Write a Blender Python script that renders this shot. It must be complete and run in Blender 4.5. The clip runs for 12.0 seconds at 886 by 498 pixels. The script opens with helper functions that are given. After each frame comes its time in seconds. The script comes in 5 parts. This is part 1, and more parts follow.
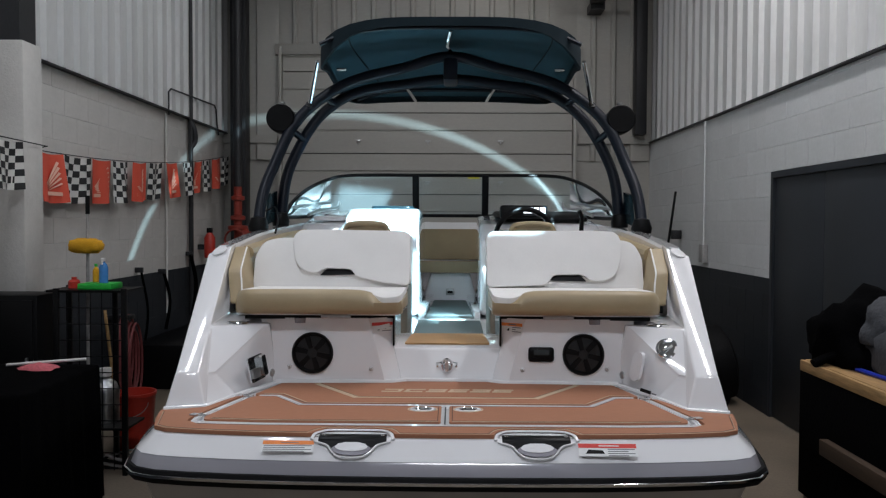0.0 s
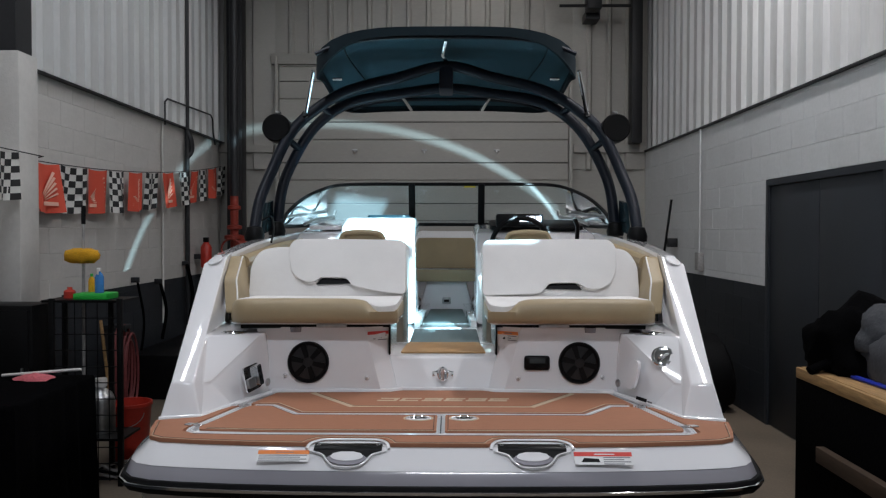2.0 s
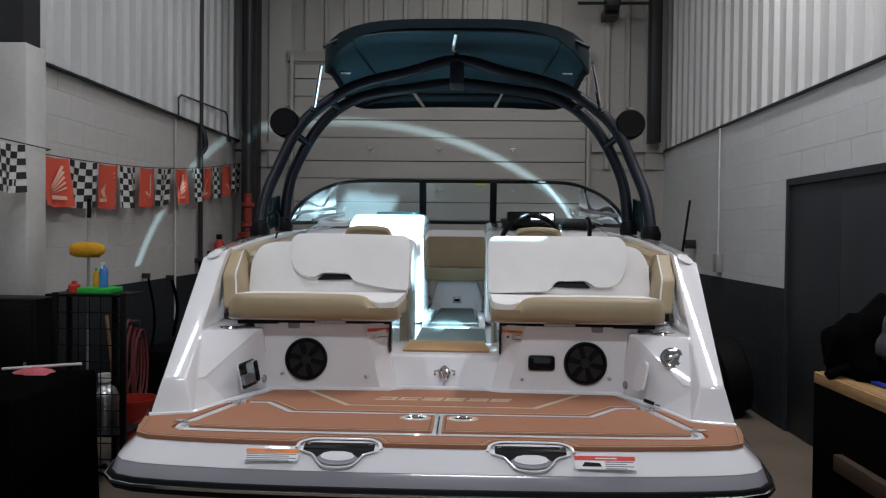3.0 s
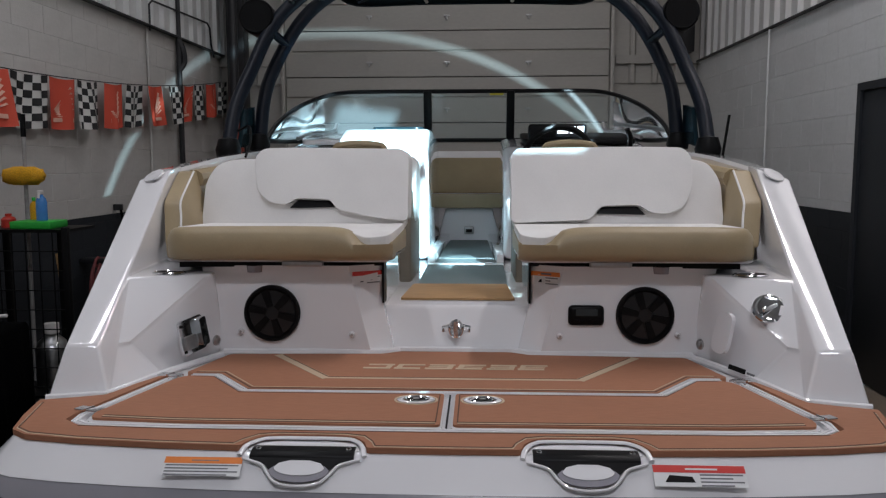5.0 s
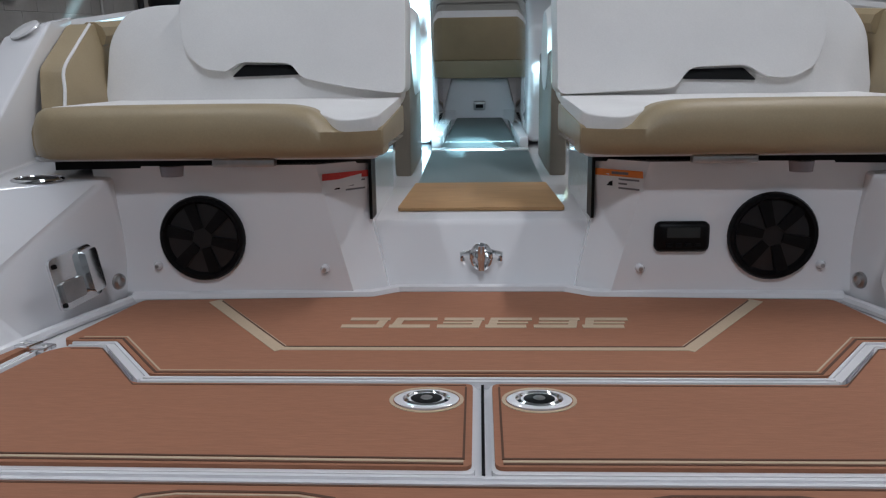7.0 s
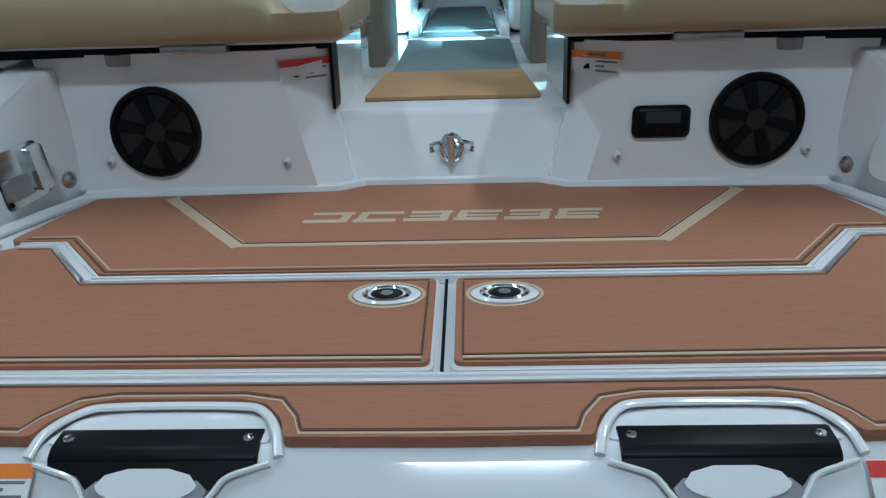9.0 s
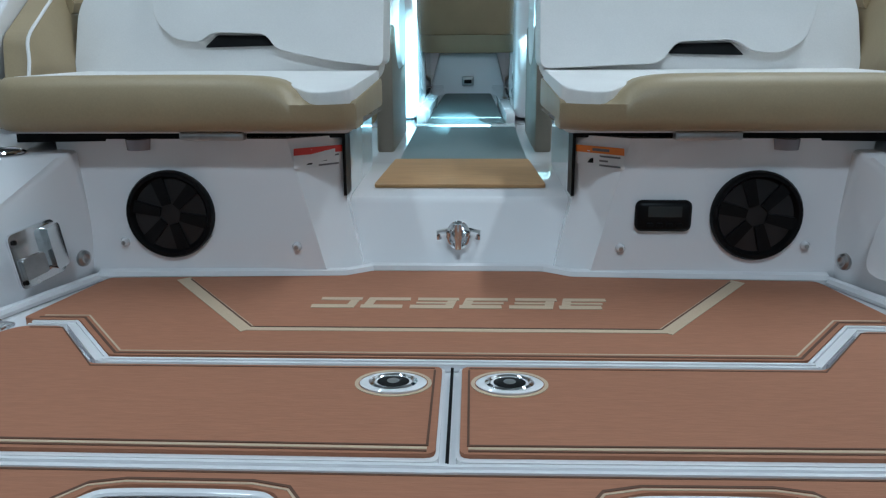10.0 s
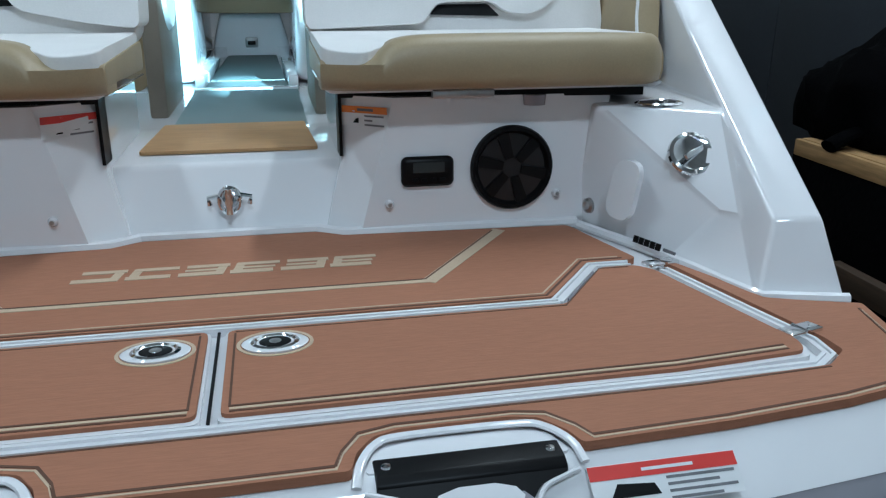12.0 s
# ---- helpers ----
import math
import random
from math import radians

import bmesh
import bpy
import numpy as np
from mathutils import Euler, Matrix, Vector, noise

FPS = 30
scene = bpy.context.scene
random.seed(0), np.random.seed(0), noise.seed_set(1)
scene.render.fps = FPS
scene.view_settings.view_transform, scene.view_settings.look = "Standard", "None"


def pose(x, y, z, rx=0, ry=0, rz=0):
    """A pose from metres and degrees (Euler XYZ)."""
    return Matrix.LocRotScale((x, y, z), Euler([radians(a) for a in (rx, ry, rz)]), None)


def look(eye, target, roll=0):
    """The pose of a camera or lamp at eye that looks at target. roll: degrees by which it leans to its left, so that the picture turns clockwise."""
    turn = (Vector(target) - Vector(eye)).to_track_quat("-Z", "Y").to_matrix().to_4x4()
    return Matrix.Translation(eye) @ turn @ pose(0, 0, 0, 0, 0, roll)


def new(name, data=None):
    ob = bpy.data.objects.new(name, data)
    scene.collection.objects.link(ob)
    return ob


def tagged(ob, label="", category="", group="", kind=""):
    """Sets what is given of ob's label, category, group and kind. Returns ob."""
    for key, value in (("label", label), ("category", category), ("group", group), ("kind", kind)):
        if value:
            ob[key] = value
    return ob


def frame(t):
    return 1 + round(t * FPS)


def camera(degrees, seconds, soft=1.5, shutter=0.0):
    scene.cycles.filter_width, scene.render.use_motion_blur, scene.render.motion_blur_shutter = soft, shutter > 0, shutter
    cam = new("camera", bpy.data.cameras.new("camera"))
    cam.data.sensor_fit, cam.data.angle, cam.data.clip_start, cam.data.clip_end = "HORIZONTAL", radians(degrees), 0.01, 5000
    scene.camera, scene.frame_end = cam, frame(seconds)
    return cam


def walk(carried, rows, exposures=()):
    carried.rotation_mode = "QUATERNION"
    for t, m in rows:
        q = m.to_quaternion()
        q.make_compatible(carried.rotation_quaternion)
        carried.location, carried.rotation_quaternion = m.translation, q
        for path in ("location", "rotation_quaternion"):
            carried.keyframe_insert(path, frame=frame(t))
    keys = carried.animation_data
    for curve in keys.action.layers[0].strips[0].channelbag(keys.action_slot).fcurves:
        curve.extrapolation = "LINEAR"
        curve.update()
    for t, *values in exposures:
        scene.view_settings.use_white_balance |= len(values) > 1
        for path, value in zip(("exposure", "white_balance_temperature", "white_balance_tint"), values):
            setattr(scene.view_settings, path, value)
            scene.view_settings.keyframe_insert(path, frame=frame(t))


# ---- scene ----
cam = camera(58.2, 12.0, soft=1.25)
# BOAT tilts and scales boat-frame numbers, fitted to the camera's view, into the room.
BOAT = (Matrix.Translation((0, 2.685, 0.865)) @ Matrix.Rotation(radians(-2.6), 4, "X") @ Matrix.Scale(1.08, 4)
        @ Matrix.Translation((0, -2.486, -1.02)))
PATH = [
    (0, (0.026, -0.083, 1.563), (-0.001, 1.917, 1.587), 0.3),
    (0.5, (0.028, -0.089, 1.561), (-0.007, 1.91, 1.594), 0.0),
    (1, (0.041, -0.089, 1.557), (0.001, 1.91, 1.593), 0.1),
    (1.5, (0.033, -0.088, 1.557), (0.007, 1.911, 1.595), 0.2),
    (2, (0.033, -0.087, 1.563), (0.013, 1.912, 1.609), 0.1),
    (2.5, (0.071, -0.061, 1.55), (0.016, 1.937, 1.606), 1.1),
    (3, (0.102, 0.011, 1.54), (0.031, 2.009, 1.59), 0.7),
    (3.2, (0.09, 0.059, 1.542), (0.019, 2.058, 1.576), 0.8),
    (4.8, (0.083, 0.732, 1.527), (0.01, 2.729, 1.431), -0.1),
    (5, (0.072, 0.823, 1.519), (-0.021, 2.817, 1.391), -0.0),
    (5.5, (0.028, 1.049, 1.509), (-0.02, 3.031, 1.246), -0.3),
    (6, (0.037, 1.266, 1.492), (-0.09, 3.234, 1.162), -1.4),
    (6.5, (0.036, 1.462, 1.498), (-0.061, 3.434, 1.183), 0.5),
    (7, (-0.004, 1.643, 1.489), (-0.095, 3.593, 1.055), -0.8),
    (7.2, (-0.008, 1.693, 1.495), (-0.084, 3.638, 1.035), -1.0),
    (9, (0.037, 1.705, 1.456), (-0.037, 3.586, 0.782), -1.7),
    (9.5, (0.032, 1.695, 1.465), (-0.052, 3.595, 0.847), -1.2),
    (10, (0.028, 1.686, 1.481), (-0.046, 3.624, 0.991), -0.3),
    (10.5, (0.043, 1.677, 1.486), (0.069, 3.621, 1.017), -0.1),
    (11, (0.07, 1.67, 1.487), (0.302, 3.597, 1.002), 0.1),
    (11.5, (0.096, 1.656, 1.497), (0.435, 3.572, 1.033), -0.4),
    (12, (0.1, 1.646, 1.484), (0.489, 3.519, 0.901), -0.2),
]
walk(cam, [(t, BOAT @ look(eye, target, roll)) for t, eye, target, roll in PATH],
     exposures=[(0.0, 0.21, 6300, 13), (3.2, 0.2, 6350, 14), (5.5, -0.14, 6450, 17), (6.5, -0.1, 6100, 13), (7.2, -0.06, 6050, 12), (9.0, 0.12, 5350, -2), (10.5, 0.15, 5400, 0), (12.0, 0.29, 5350, 0)])

# ---- light ----
world = bpy.data.worlds.new("world")
scene.world = world
world.use_nodes = True
wn = world.node_tree.nodes
sky = wn.new("ShaderNodeTexSky")
sky.sky_type, sky.sun_disc = "NISHITA", False
SUN_FROM = Vector((0.22, -0.85, 0.48)).normalized()
sky.sun_elevation = math.asin(SUN_FROM.z)
sky.sun_rotation = math.atan2(SUN_FROM.x, SUN_FROM.y)
wn["Background"].inputs["Strength"].default_value = 0.12
world.node_tree.links.new(sky.outputs[0], wn["Background"].inputs["Color"])

sun_data = bpy.data.lights.new("sun", "SUN")
sun_data.energy, sun_data.angle, sun_data.color = 22.0, radians(0.5), (0.50, 0.88, 1.0)
sun = new("sun", sun_data)
sun.matrix_world = look(SUN_FROM * 30, (0, 0, 0))


# area lamps added out of view overhead, balanced to brighten boat and walls
def unseen_lamp(x, y, z, w, l, power, color=(1.0, 0.94, 0.88)):
    d = bpy.data.lights.new("unseen_light", "AREA")
    d.shape, d.size, d.size_y, d.energy, d.color = "RECTANGLE", w, l, power, color
    o = new("unseen_light", d)
    o.matrix_world = pose(x, y, z)
    return o


unseen_lamp(0.2, -0.2, 5.2, 1.3, 0.4, 84, (0.90, 0.95, 1.0))
unseen_lamp(1.8, 4.8, 5.2, 0.2, 2.4, 76, (1.0, 0.98, 0.96))
unseen_lamp(-1.7, 3.6, 5.2, 0.2, 2.4, 38, (0.92, 0.97, 1.0))
unseen_lamp(-1.2, 7.4, 5.2, 0.2, 2.4, 18, (0.92, 0.97, 1.0))
unseen_lamp(0.4, 8.9, 5.3, 0.2, 2.4, 9, (1.0, 0.97, 0.92))

# added lamp: thin cone about the sun's direction, stands in for its reflected arc
arc_lamp_data = bpy.data.lights.new("sun_arc_lamp", "POINT")
arc_lamp_data.use_soft_falloff = True
arc_lamp_data.energy, arc_lamp_data.shadow_soft_size, arc_lamp_data.color, arc_lamp_data.use_nodes = 800.0, 0.012, (0.62, 0.92, 1.0), True
ln_, ll_ = arc_lamp_data.node_tree.nodes, arc_lamp_data.node_tree.links
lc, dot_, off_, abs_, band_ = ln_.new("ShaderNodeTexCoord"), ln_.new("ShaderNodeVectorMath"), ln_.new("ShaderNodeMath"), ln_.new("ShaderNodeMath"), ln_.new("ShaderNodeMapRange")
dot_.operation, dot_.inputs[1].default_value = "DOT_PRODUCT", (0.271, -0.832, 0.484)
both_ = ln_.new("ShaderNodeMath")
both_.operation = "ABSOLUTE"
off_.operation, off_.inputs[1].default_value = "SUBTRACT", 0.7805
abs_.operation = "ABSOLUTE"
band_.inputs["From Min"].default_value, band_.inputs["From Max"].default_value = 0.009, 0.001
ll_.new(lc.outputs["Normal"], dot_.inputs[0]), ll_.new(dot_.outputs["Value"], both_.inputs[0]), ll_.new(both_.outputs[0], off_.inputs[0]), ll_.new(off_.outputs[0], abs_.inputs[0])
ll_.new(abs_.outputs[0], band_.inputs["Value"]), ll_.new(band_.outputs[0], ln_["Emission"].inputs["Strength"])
new("sun_arc_lamp", arc_lamp_data).location = (0.4, 5.0, 2.0)


# ---- materials ----
def mat(name, color, rough=0.5, metal=0.0, spec=0.5, coat=0.0, grain=0.0, scale=40.0, stain=0.0, stain_scale=2.0,
        bump=0.0, bump_scale=120.0, stretch=(1, 1, 1), vary=0.0, alpha=None, transmit=0.0, glow=None):
    """A surface with colour variation at two scales and a fine relief."""
    m = bpy.data.materials.new(name)
    m.use_nodes = True
    n, l = m.node_tree.nodes, m.node_tree.links
    b = n["Principled BSDF"]
    b.inputs["Roughness"].default_value, b.inputs["Metallic"].default_value = rough, metal
    b.inputs["Specular IOR Level"].default_value, b.inputs["Coat Weight"].default_value = spec, coat
    b.inputs["Coat Roughness"].default_value = 0.03
    b.inputs["Transmission Weight"].default_value = transmit
    co = n.new("ShaderNodeTexCoord")
    mp = n.new("ShaderNodeMapping")
    mp.inputs["Scale"].default_value = stretch
    l.new(co.outputs["Object"], mp.inputs["Vector"])
    last = n.new("ShaderNodeRGB").outputs[0]
    last.default_value = (*color, 1)
    for amount, sc in ((grain, scale), (stain, stain_scale)):
        if amount:
            t = n.new("ShaderNodeTexNoise")
            t.inputs["Scale"].default_value, t.inputs["Detail"].default_value = sc, 5
            l.new(mp.outputs[0], t.inputs["Vector"])
            r = n.new("ShaderNodeMapRange")
            r.inputs["From Min"].default_value, r.inputs["From Max"].default_value = 0.3, 0.7
            r.inputs["To Min"].default_value, r.inputs["To Max"].default_value = 1 - amount, 1 + amount * 0.5
            l.new(t.outputs["Fac"], r.inputs["Value"])
            v = n.new("ShaderNodeVectorMath")
            v.operation = "MULTIPLY"
            l.new(last, v.inputs[0])
            l.new(r.outputs[0], v.inputs[1])
            last = v.outputs[0]
    if vary:
        i = n.new("ShaderNodeObjectInfo")
        r = n.new("ShaderNodeMapRange")
        r.inputs["To Min"].default_value, r.inputs["To Max"].default_value = 1 - vary, 1 + vary
        l.new(i.outputs["Random"], r.inputs["Value"])
        v = n.new("ShaderNodeVectorMath")
        v.operation = "MULTIPLY"
        l.new(last, v.inputs[0])
        l.new(r.outputs[0], v.inputs[1])
        last = v.outputs[0]
    l.new(last, b.inputs["Base Color"])
    if bump:
        t = n.new("ShaderNodeTexNoise")
        t.inputs["Scale"].default_value, t.inputs["Detail"].default_value = bump_scale, 4
        l.new(mp.outputs[0], t.inputs["Vector"])
        k = n.new("ShaderNodeBump")
        k.inputs["Strength"].default_value, k.inputs["Distance"].default_value = bump, 0.01
        l.new(t.outputs["Fac"], k.inputs["Height"])
        l.new(k.outputs[0], b.inputs["Normal"])
    if glow:
        b.inputs["Emission Color"].default_value, b.inputs["Emission Strength"].default_value = (*color, 1), glow
    return m


GEL = mat("white_gelcoat", (0.83, 0.82, 0.83), 0.10, coat=1.0, stain=0.03, bump=0.02, bump_scale=6)
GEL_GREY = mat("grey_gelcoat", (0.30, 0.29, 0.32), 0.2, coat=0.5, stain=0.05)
HULL_SHADE = mat("hull_bottom", (0.42, 0.40, 0.38), 0.35, stain=0.1)
VINYL_W = mat("white_vinyl", (0.80, 0.78, 0.76), 0.5, grain=0.03, scale=300, stain=0.04, stain_scale=6, bump=0.22, bump_scale=9)
VINYL_T = mat("tan_vinyl", (0.37, 0.285, 0.165), 0.48, grain=0.06, scale=300, stain=0.08, stain_scale=6, bump=0.22, bump_scale=9)
# darker copy of the tan vinyl, with the aisle's shade in its colour
VINYL_T_SHADE = mat("shaded_tan_vinyl", (0.20, 0.17, 0.13), 0.5, grain=0.06, scale=300, stain=0.08, stain_scale=6, bump=0.2, bump_scale=9)
FOAM = mat("brown_foam_deck", (0.365, 0.162, 0.092), 0.75, spec=0.3, grain=0.10, scale=260, stain=0.06, stain_scale=5,
           stretch=(0.12, 1, 1), bump=0.1, bump_scale=500)
FOAM_DARK = mat("dark_foam_groove", (0.11, 0.050, 0.028), 0.8, grain=0.1)
CREAM = mat("cream_foam", (0.55, 0.42, 0.29), 0.75, grain=0.06, scale=250)
STEP_TAN = mat("tan_step_pad", (0.46, 0.27, 0.12), 0.7, grain=0.12, scale=90, stretch=(0.15, 1, 1))
BLACK = mat("black_plastic", (0.0035, 0.0035, 0.004), 0.42, spec=0.16, grain=0.2)
RUBBER = mat("black_rubber", (0.004, 0.004, 0.0045), 0.7, spec=0.15, grain=0.2, bump=0.1)
CONE = mat("speaker_cone", (0.009, 0.0095, 0.0105), 0.3, spec=0.5, grain=0.1)
ACRYLIC = mat("tinted_acrylic", (0.010, 0.026, 0.034), 0.15, spec=0.4, grain=0.05)
SCREEN = mat("unlit_screen", (0.03, 0.035, 0.035), 0.12, coat=0.3, grain=0.05)
NAVY = mat("dark_blue_paint", (0.004, 0.007, 0.014), 0.42, spec=0.22)
CHROME = mat("chrome", (0.78, 0.79, 0.8), 0.08, metal=1.0, stain=0.1, stain_scale=30)
STEEL = mat("brushed_steel", (0.5, 0.5, 0.5), 0.3, metal=1.0, grain=0.15)
CLOTH = mat("teal_canopy_cloth", (0.026, 0.070, 0.094), 0.85, spec=0.2, grain=0.12, scale=500, stain=0.1, bump=0.2, bump_scale=700)
CLOTH_DARK = mat("dark_canopy_hem", (0.007, 0.016, 0.022), 0.85, spec=0.2, grain=0.12, scale=500)
CARPET = mat("grey_cockpit_mat", (0.15, 0.18, 0.18), 0.7, grain=0.2, scale=300, bump=0.2, bump_scale=400)
ORANGE = mat("orange_print", (0.80, 0.22, 0.03), 0.45, grain=0.05)
RED_PRINT = mat("red_print", (0.62, 0.04, 0.03), 0.45, grain=0.05)
PAPER = mat("white_sticker", (0.74, 0.74, 0.74), 0.4, grain=0.04)
INK = mat("grey_print", (0.16, 0.16, 0.17), 0.5, grain=0.2)
WALL_W = mat("white_wall_paint", (0.62, 0.63, 0.63), 0.6, grain=0.05, scale=30, stain=0.12, stain_scale=1.2, bump=0.25, bump_scale=90, vary=0.03)
WALL_L = mat("cream_wall_paint", (0.58, 0.56, 0.53), 0.6, grain=0.05, scale=30, stain=0.2, stain_scale=1.2, bump=0.25, bump_scale=90, vary=0.012)
JOINT = mat("painted_mortar", (0.60, 0.595, 0.585), 0.8, grain=0.1)
WALL_G = mat("dark_grey_wall_paint", (0.024, 0.028, 0.034), 0.6, spec=0.25, grain=0.08, stain=0.2, stain_scale=1.5, bump=0.2, bump_scale=90, vary=0.06)
SHEET = mat("white_wall_sheeting", (0.60, 0.60, 0.59), 0.4, grain=0.04, stain=0.14, stain_scale=0.9, stretch=(1, 1, 0.35))
GATE = mat("cream_gate_panel", (0.40, 0.385, 0.35), 0.45, grain=0.05, stain=0.12, stain_scale=1.0, stretch=(0.4, 1, 1), vary=0.05)
GATE_LINE = mat("gate_joint", (0.05, 0.05, 0.05), 0.7, grain=0.1)
DOOR = mat("dark_grey_door_paint", (0.025, 0.029, 0.035), 0.5, spec=0.3, grain=0.06, stain=0.15)
CONCRETE = mat("concrete_floor", (0.18, 0.142, 0.105), 0.55, grain=0.15, scale=60, stain=0.35, stain_scale=1.1, bump=0.2, bump_scale=50)
COLUMN = mat("dark_steel_column", (0.012, 0.0125, 0.015), 0.5, grain=0.2, stain=0.2)
CEIL = mat("ceiling_sheet", (0.45, 0.45, 0.45), 0.6, stain=0.1)
WOOD = mat("bench_wood", (0.42, 0.25, 0.10), 0.6, grain=0.3, scale=14, stretch=(8, 0.7, 8), stain=0.2, bump=0.2)
WOOD_DARK = mat("dark_bench_wood", (0.05, 0.028, 0.014), 0.65, grain=0.3, scale=14, stretch=(8, 0.7, 8))
FABRIC_B = mat("black_fabric", (0.0015, 0.0015, 0.0018), 0.95, spec=0.03, grain=0.3, scale=80, bump=0.4, bump_scale=60)
FABRIC_G = mat("grey_fabric", (0.045, 0.048, 0.055), 0.85, grain=0.25, scale=60, bump=0.4, bump_scale=60)
BLUE = mat("blue_plastic", (0.01, 0.03, 0.42), 0.4, grain=0.1)
RED = mat("red_plastic", (0.50, 0.035, 0.02), 0.4, grain=0.1, stain=0.15)
RED_HOSE = mat("faded_red_rubber", (0.22, 0.05, 0.05), 0.6, grain=0.2)
FLAG_R = mat("red_flag_cloth", (0.66, 0.085, 0.045), 0.7, grain=0.08, scale=200, stain=0.08)
FLAG_W = mat("white_flag_cloth", (0.66, 0.65, 0.62), 0.7, grain=0.06, scale=200)
FLAG_B = mat("black_flag_cloth", (0.015, 0.015, 0.016), 0.7, grain=0.1, scale=200)
PALE = mat("pale_print", (0.75, 0.42, 0.32), 0.7, grain=0.06)
YELLOW = mat("yellow_bristle", (0.72, 0.36, 0.01), 0.9, grain=0.35, scale=200, bump=0.6, bump_scale=250)
GREEN = mat("green_plastic", (0.02, 0.42, 0.05), 0.4, grain=0.1)
BLUE_LIQ = mat("blue_bottle_plastic", (0.05, 0.22, 0.55), 0.25, grain=0.1)
PIPE_R = mat("red_pipe_paint", (0.28, 0.03, 0.015), 0.5, grain=0.2, stain=0.3)
CONDUIT = mat("galvanised_conduit", (0.32, 0.31, 0.30), 0.5, grain=0.2)
WHITE_ROD = mat("white_rod", (0.7, 0.68, 0.66), 0.4, grain=0.05)
PINK = mat("pink_rag", (0.55, 0.12, 0.14), 0.85, grain=0.25, scale=80, bump=0.5)
GLASS = bpy.data.materials.new("windshield_glass")
GLASS.use_nodes = True
gn, gl = GLASS.node_tree.nodes, GLASS.node_tree.links
gt, gg, gm = gn.new("ShaderNodeBsdfTransparent"), gn.new("ShaderNodeBsdfGlossy"), gn.new("ShaderNodeMixShader")
gt.inputs[0].default_value, gg.inputs["Roughness"].default_value = (0.80, 0.86, 0.86, 1), 0.03
gf = gn.new("ShaderNodeFresnel")
gf.inputs[0].default_value = 1.45
gl.new(gf.outputs[0], gm.inputs[0]), gl.new(gt.outputs[0], gm.inputs[1]), gl.new(gg.outputs[0], gm.inputs[2])
# added diffuse share: a haze that imitates the bright reflection on the panes
gd, gx_ = gn.new("ShaderNodeBsdfDiffuse"), gn.new("ShaderNodeMixShader")
gd.inputs[0].default_value, gx_.inputs[0].default_value = (0.8, 0.82, 0.82, 1), 0.10
gl.new(gm.outputs[0], gx_.inputs[1]), gl.new(gd.outputs[0], gx_.inputs[2])
gl.new(gx_.outputs[0], gn["Material Output"].inputs["Surface"])


# ---- mesh helpers ----
def finish(bm, name, angle=0.6):
    bmesh.ops.remove_doubles(bm, verts=bm.verts, dist=1e-5)
    bmesh.ops.recalc_face_normals(bm, faces=bm.faces)
    for f in bm.faces:
        f.smooth = True
    for e in bm.edges:
        e.smooth = len(e.link_faces) == 2 and e.calc_face_angle(0) < angle
    me = bpy.data.meshes.new(name)
    bm.to_mesh(me)
    bm.free()
    return me


def part(name, bm, material, parent, label="", m=None, angle=0.6):
    """One mesh object under a thing or under a part, in the parent's frame."""
    me = bm if isinstance(bm, bpy.types.Mesh) else finish(bm, name, angle)
    if not me.materials:
        me.materials.append(material)
    ob = new(name, me)
    ob.parent = parent
    if m is not None:
        ob.matrix_basis = m
    return tagged(ob, label)


def thing(name, label, category, m=None, group="", kind=""):
    ob = new(name)
    if m is not None:
        ob.matrix_basis = m
    return tagged(ob, label, category, group, kind)


def solid(name, bm, material, label, category="", group="", kind="", m=None, angle=0.6):
    me = finish(bm, name, angle)
    me.materials.append(material)
    ob = new(name, me)
    if m is not None:
        ob.matrix_basis = m
    return tagged(ob, label, category, group, kind)


def box(x0, y0, z0, x1, y1, z1, bevel=0.0, seg=2, bm=None):
    b = bmesh.new()
    bmesh.ops.create_cube(b, size=1, matrix=Matrix.Translation(((x0 + x1) / 2, (y0 + y1) / 2, (z0 + z1) / 2))
                          @ Matrix.Diagonal((x1 - x0, y1 - y0, z1 - z0, 1)))
    if bevel:
        bmesh.ops.bevel(b, geom=b.edges[:], offset=bevel, segments=seg, affect="EDGES", profile=0.5)
    return join(bm, b)


def join(bm, b):
    if bm is None:
        return b
    me = bpy.data.meshes.new("tmp")
    b.to_mesh(me)
    b.free()
    bm.from_mesh(me)
    bpy.data.meshes.remove(me)
    return bm


def prism(points, fn, bevel=0.0, seg=2, bm=None):
    """A polygon given twice by fn(p, 0) and fn(p, 1): its two caps and the sides between."""
    b = bmesh.new()
    lo = [b.verts.new(fn(p, 0)) for p in points]
    hi = [b.verts.new(fn(p, 1)) for p in points]
    n = len(points)
    caps = [b.faces.new(lo[::-1]), b.faces.new(hi)]
    for i in range(n):
        b.faces.new((lo[i], lo[(i + 1) % n], hi[(i + 1) % n], hi[i]))
    b.normal_update()
    if bevel:
        bmesh.ops.bevel(b, geom=b.edges[:], offset=bevel, segments=seg, affect="EDGES", profile=0.5, clamp_overlap=True)
    b.normal_update()
    bmesh.ops.triangulate(b, faces=[f for f in b.faces if len(f.verts) > 4])
    return join(bm, b)


def loft(rings, closed=True, caps=True, bm=None):
    b = bmesh.new()
    vs = [[b.verts.new(p) for p in r] for r in rings]
    n = len(rings[0])
    for a, c in zip(vs, vs[1:]):
        for i in range(n if closed else n - 1):
            j = (i + 1) % n
            b.faces.new((a[i], a[j], c[j], c[i]))
    if caps and closed:
        b.faces.new(vs[0][::-1]), b.faces.new(vs[-1])
    return join(bm, b)


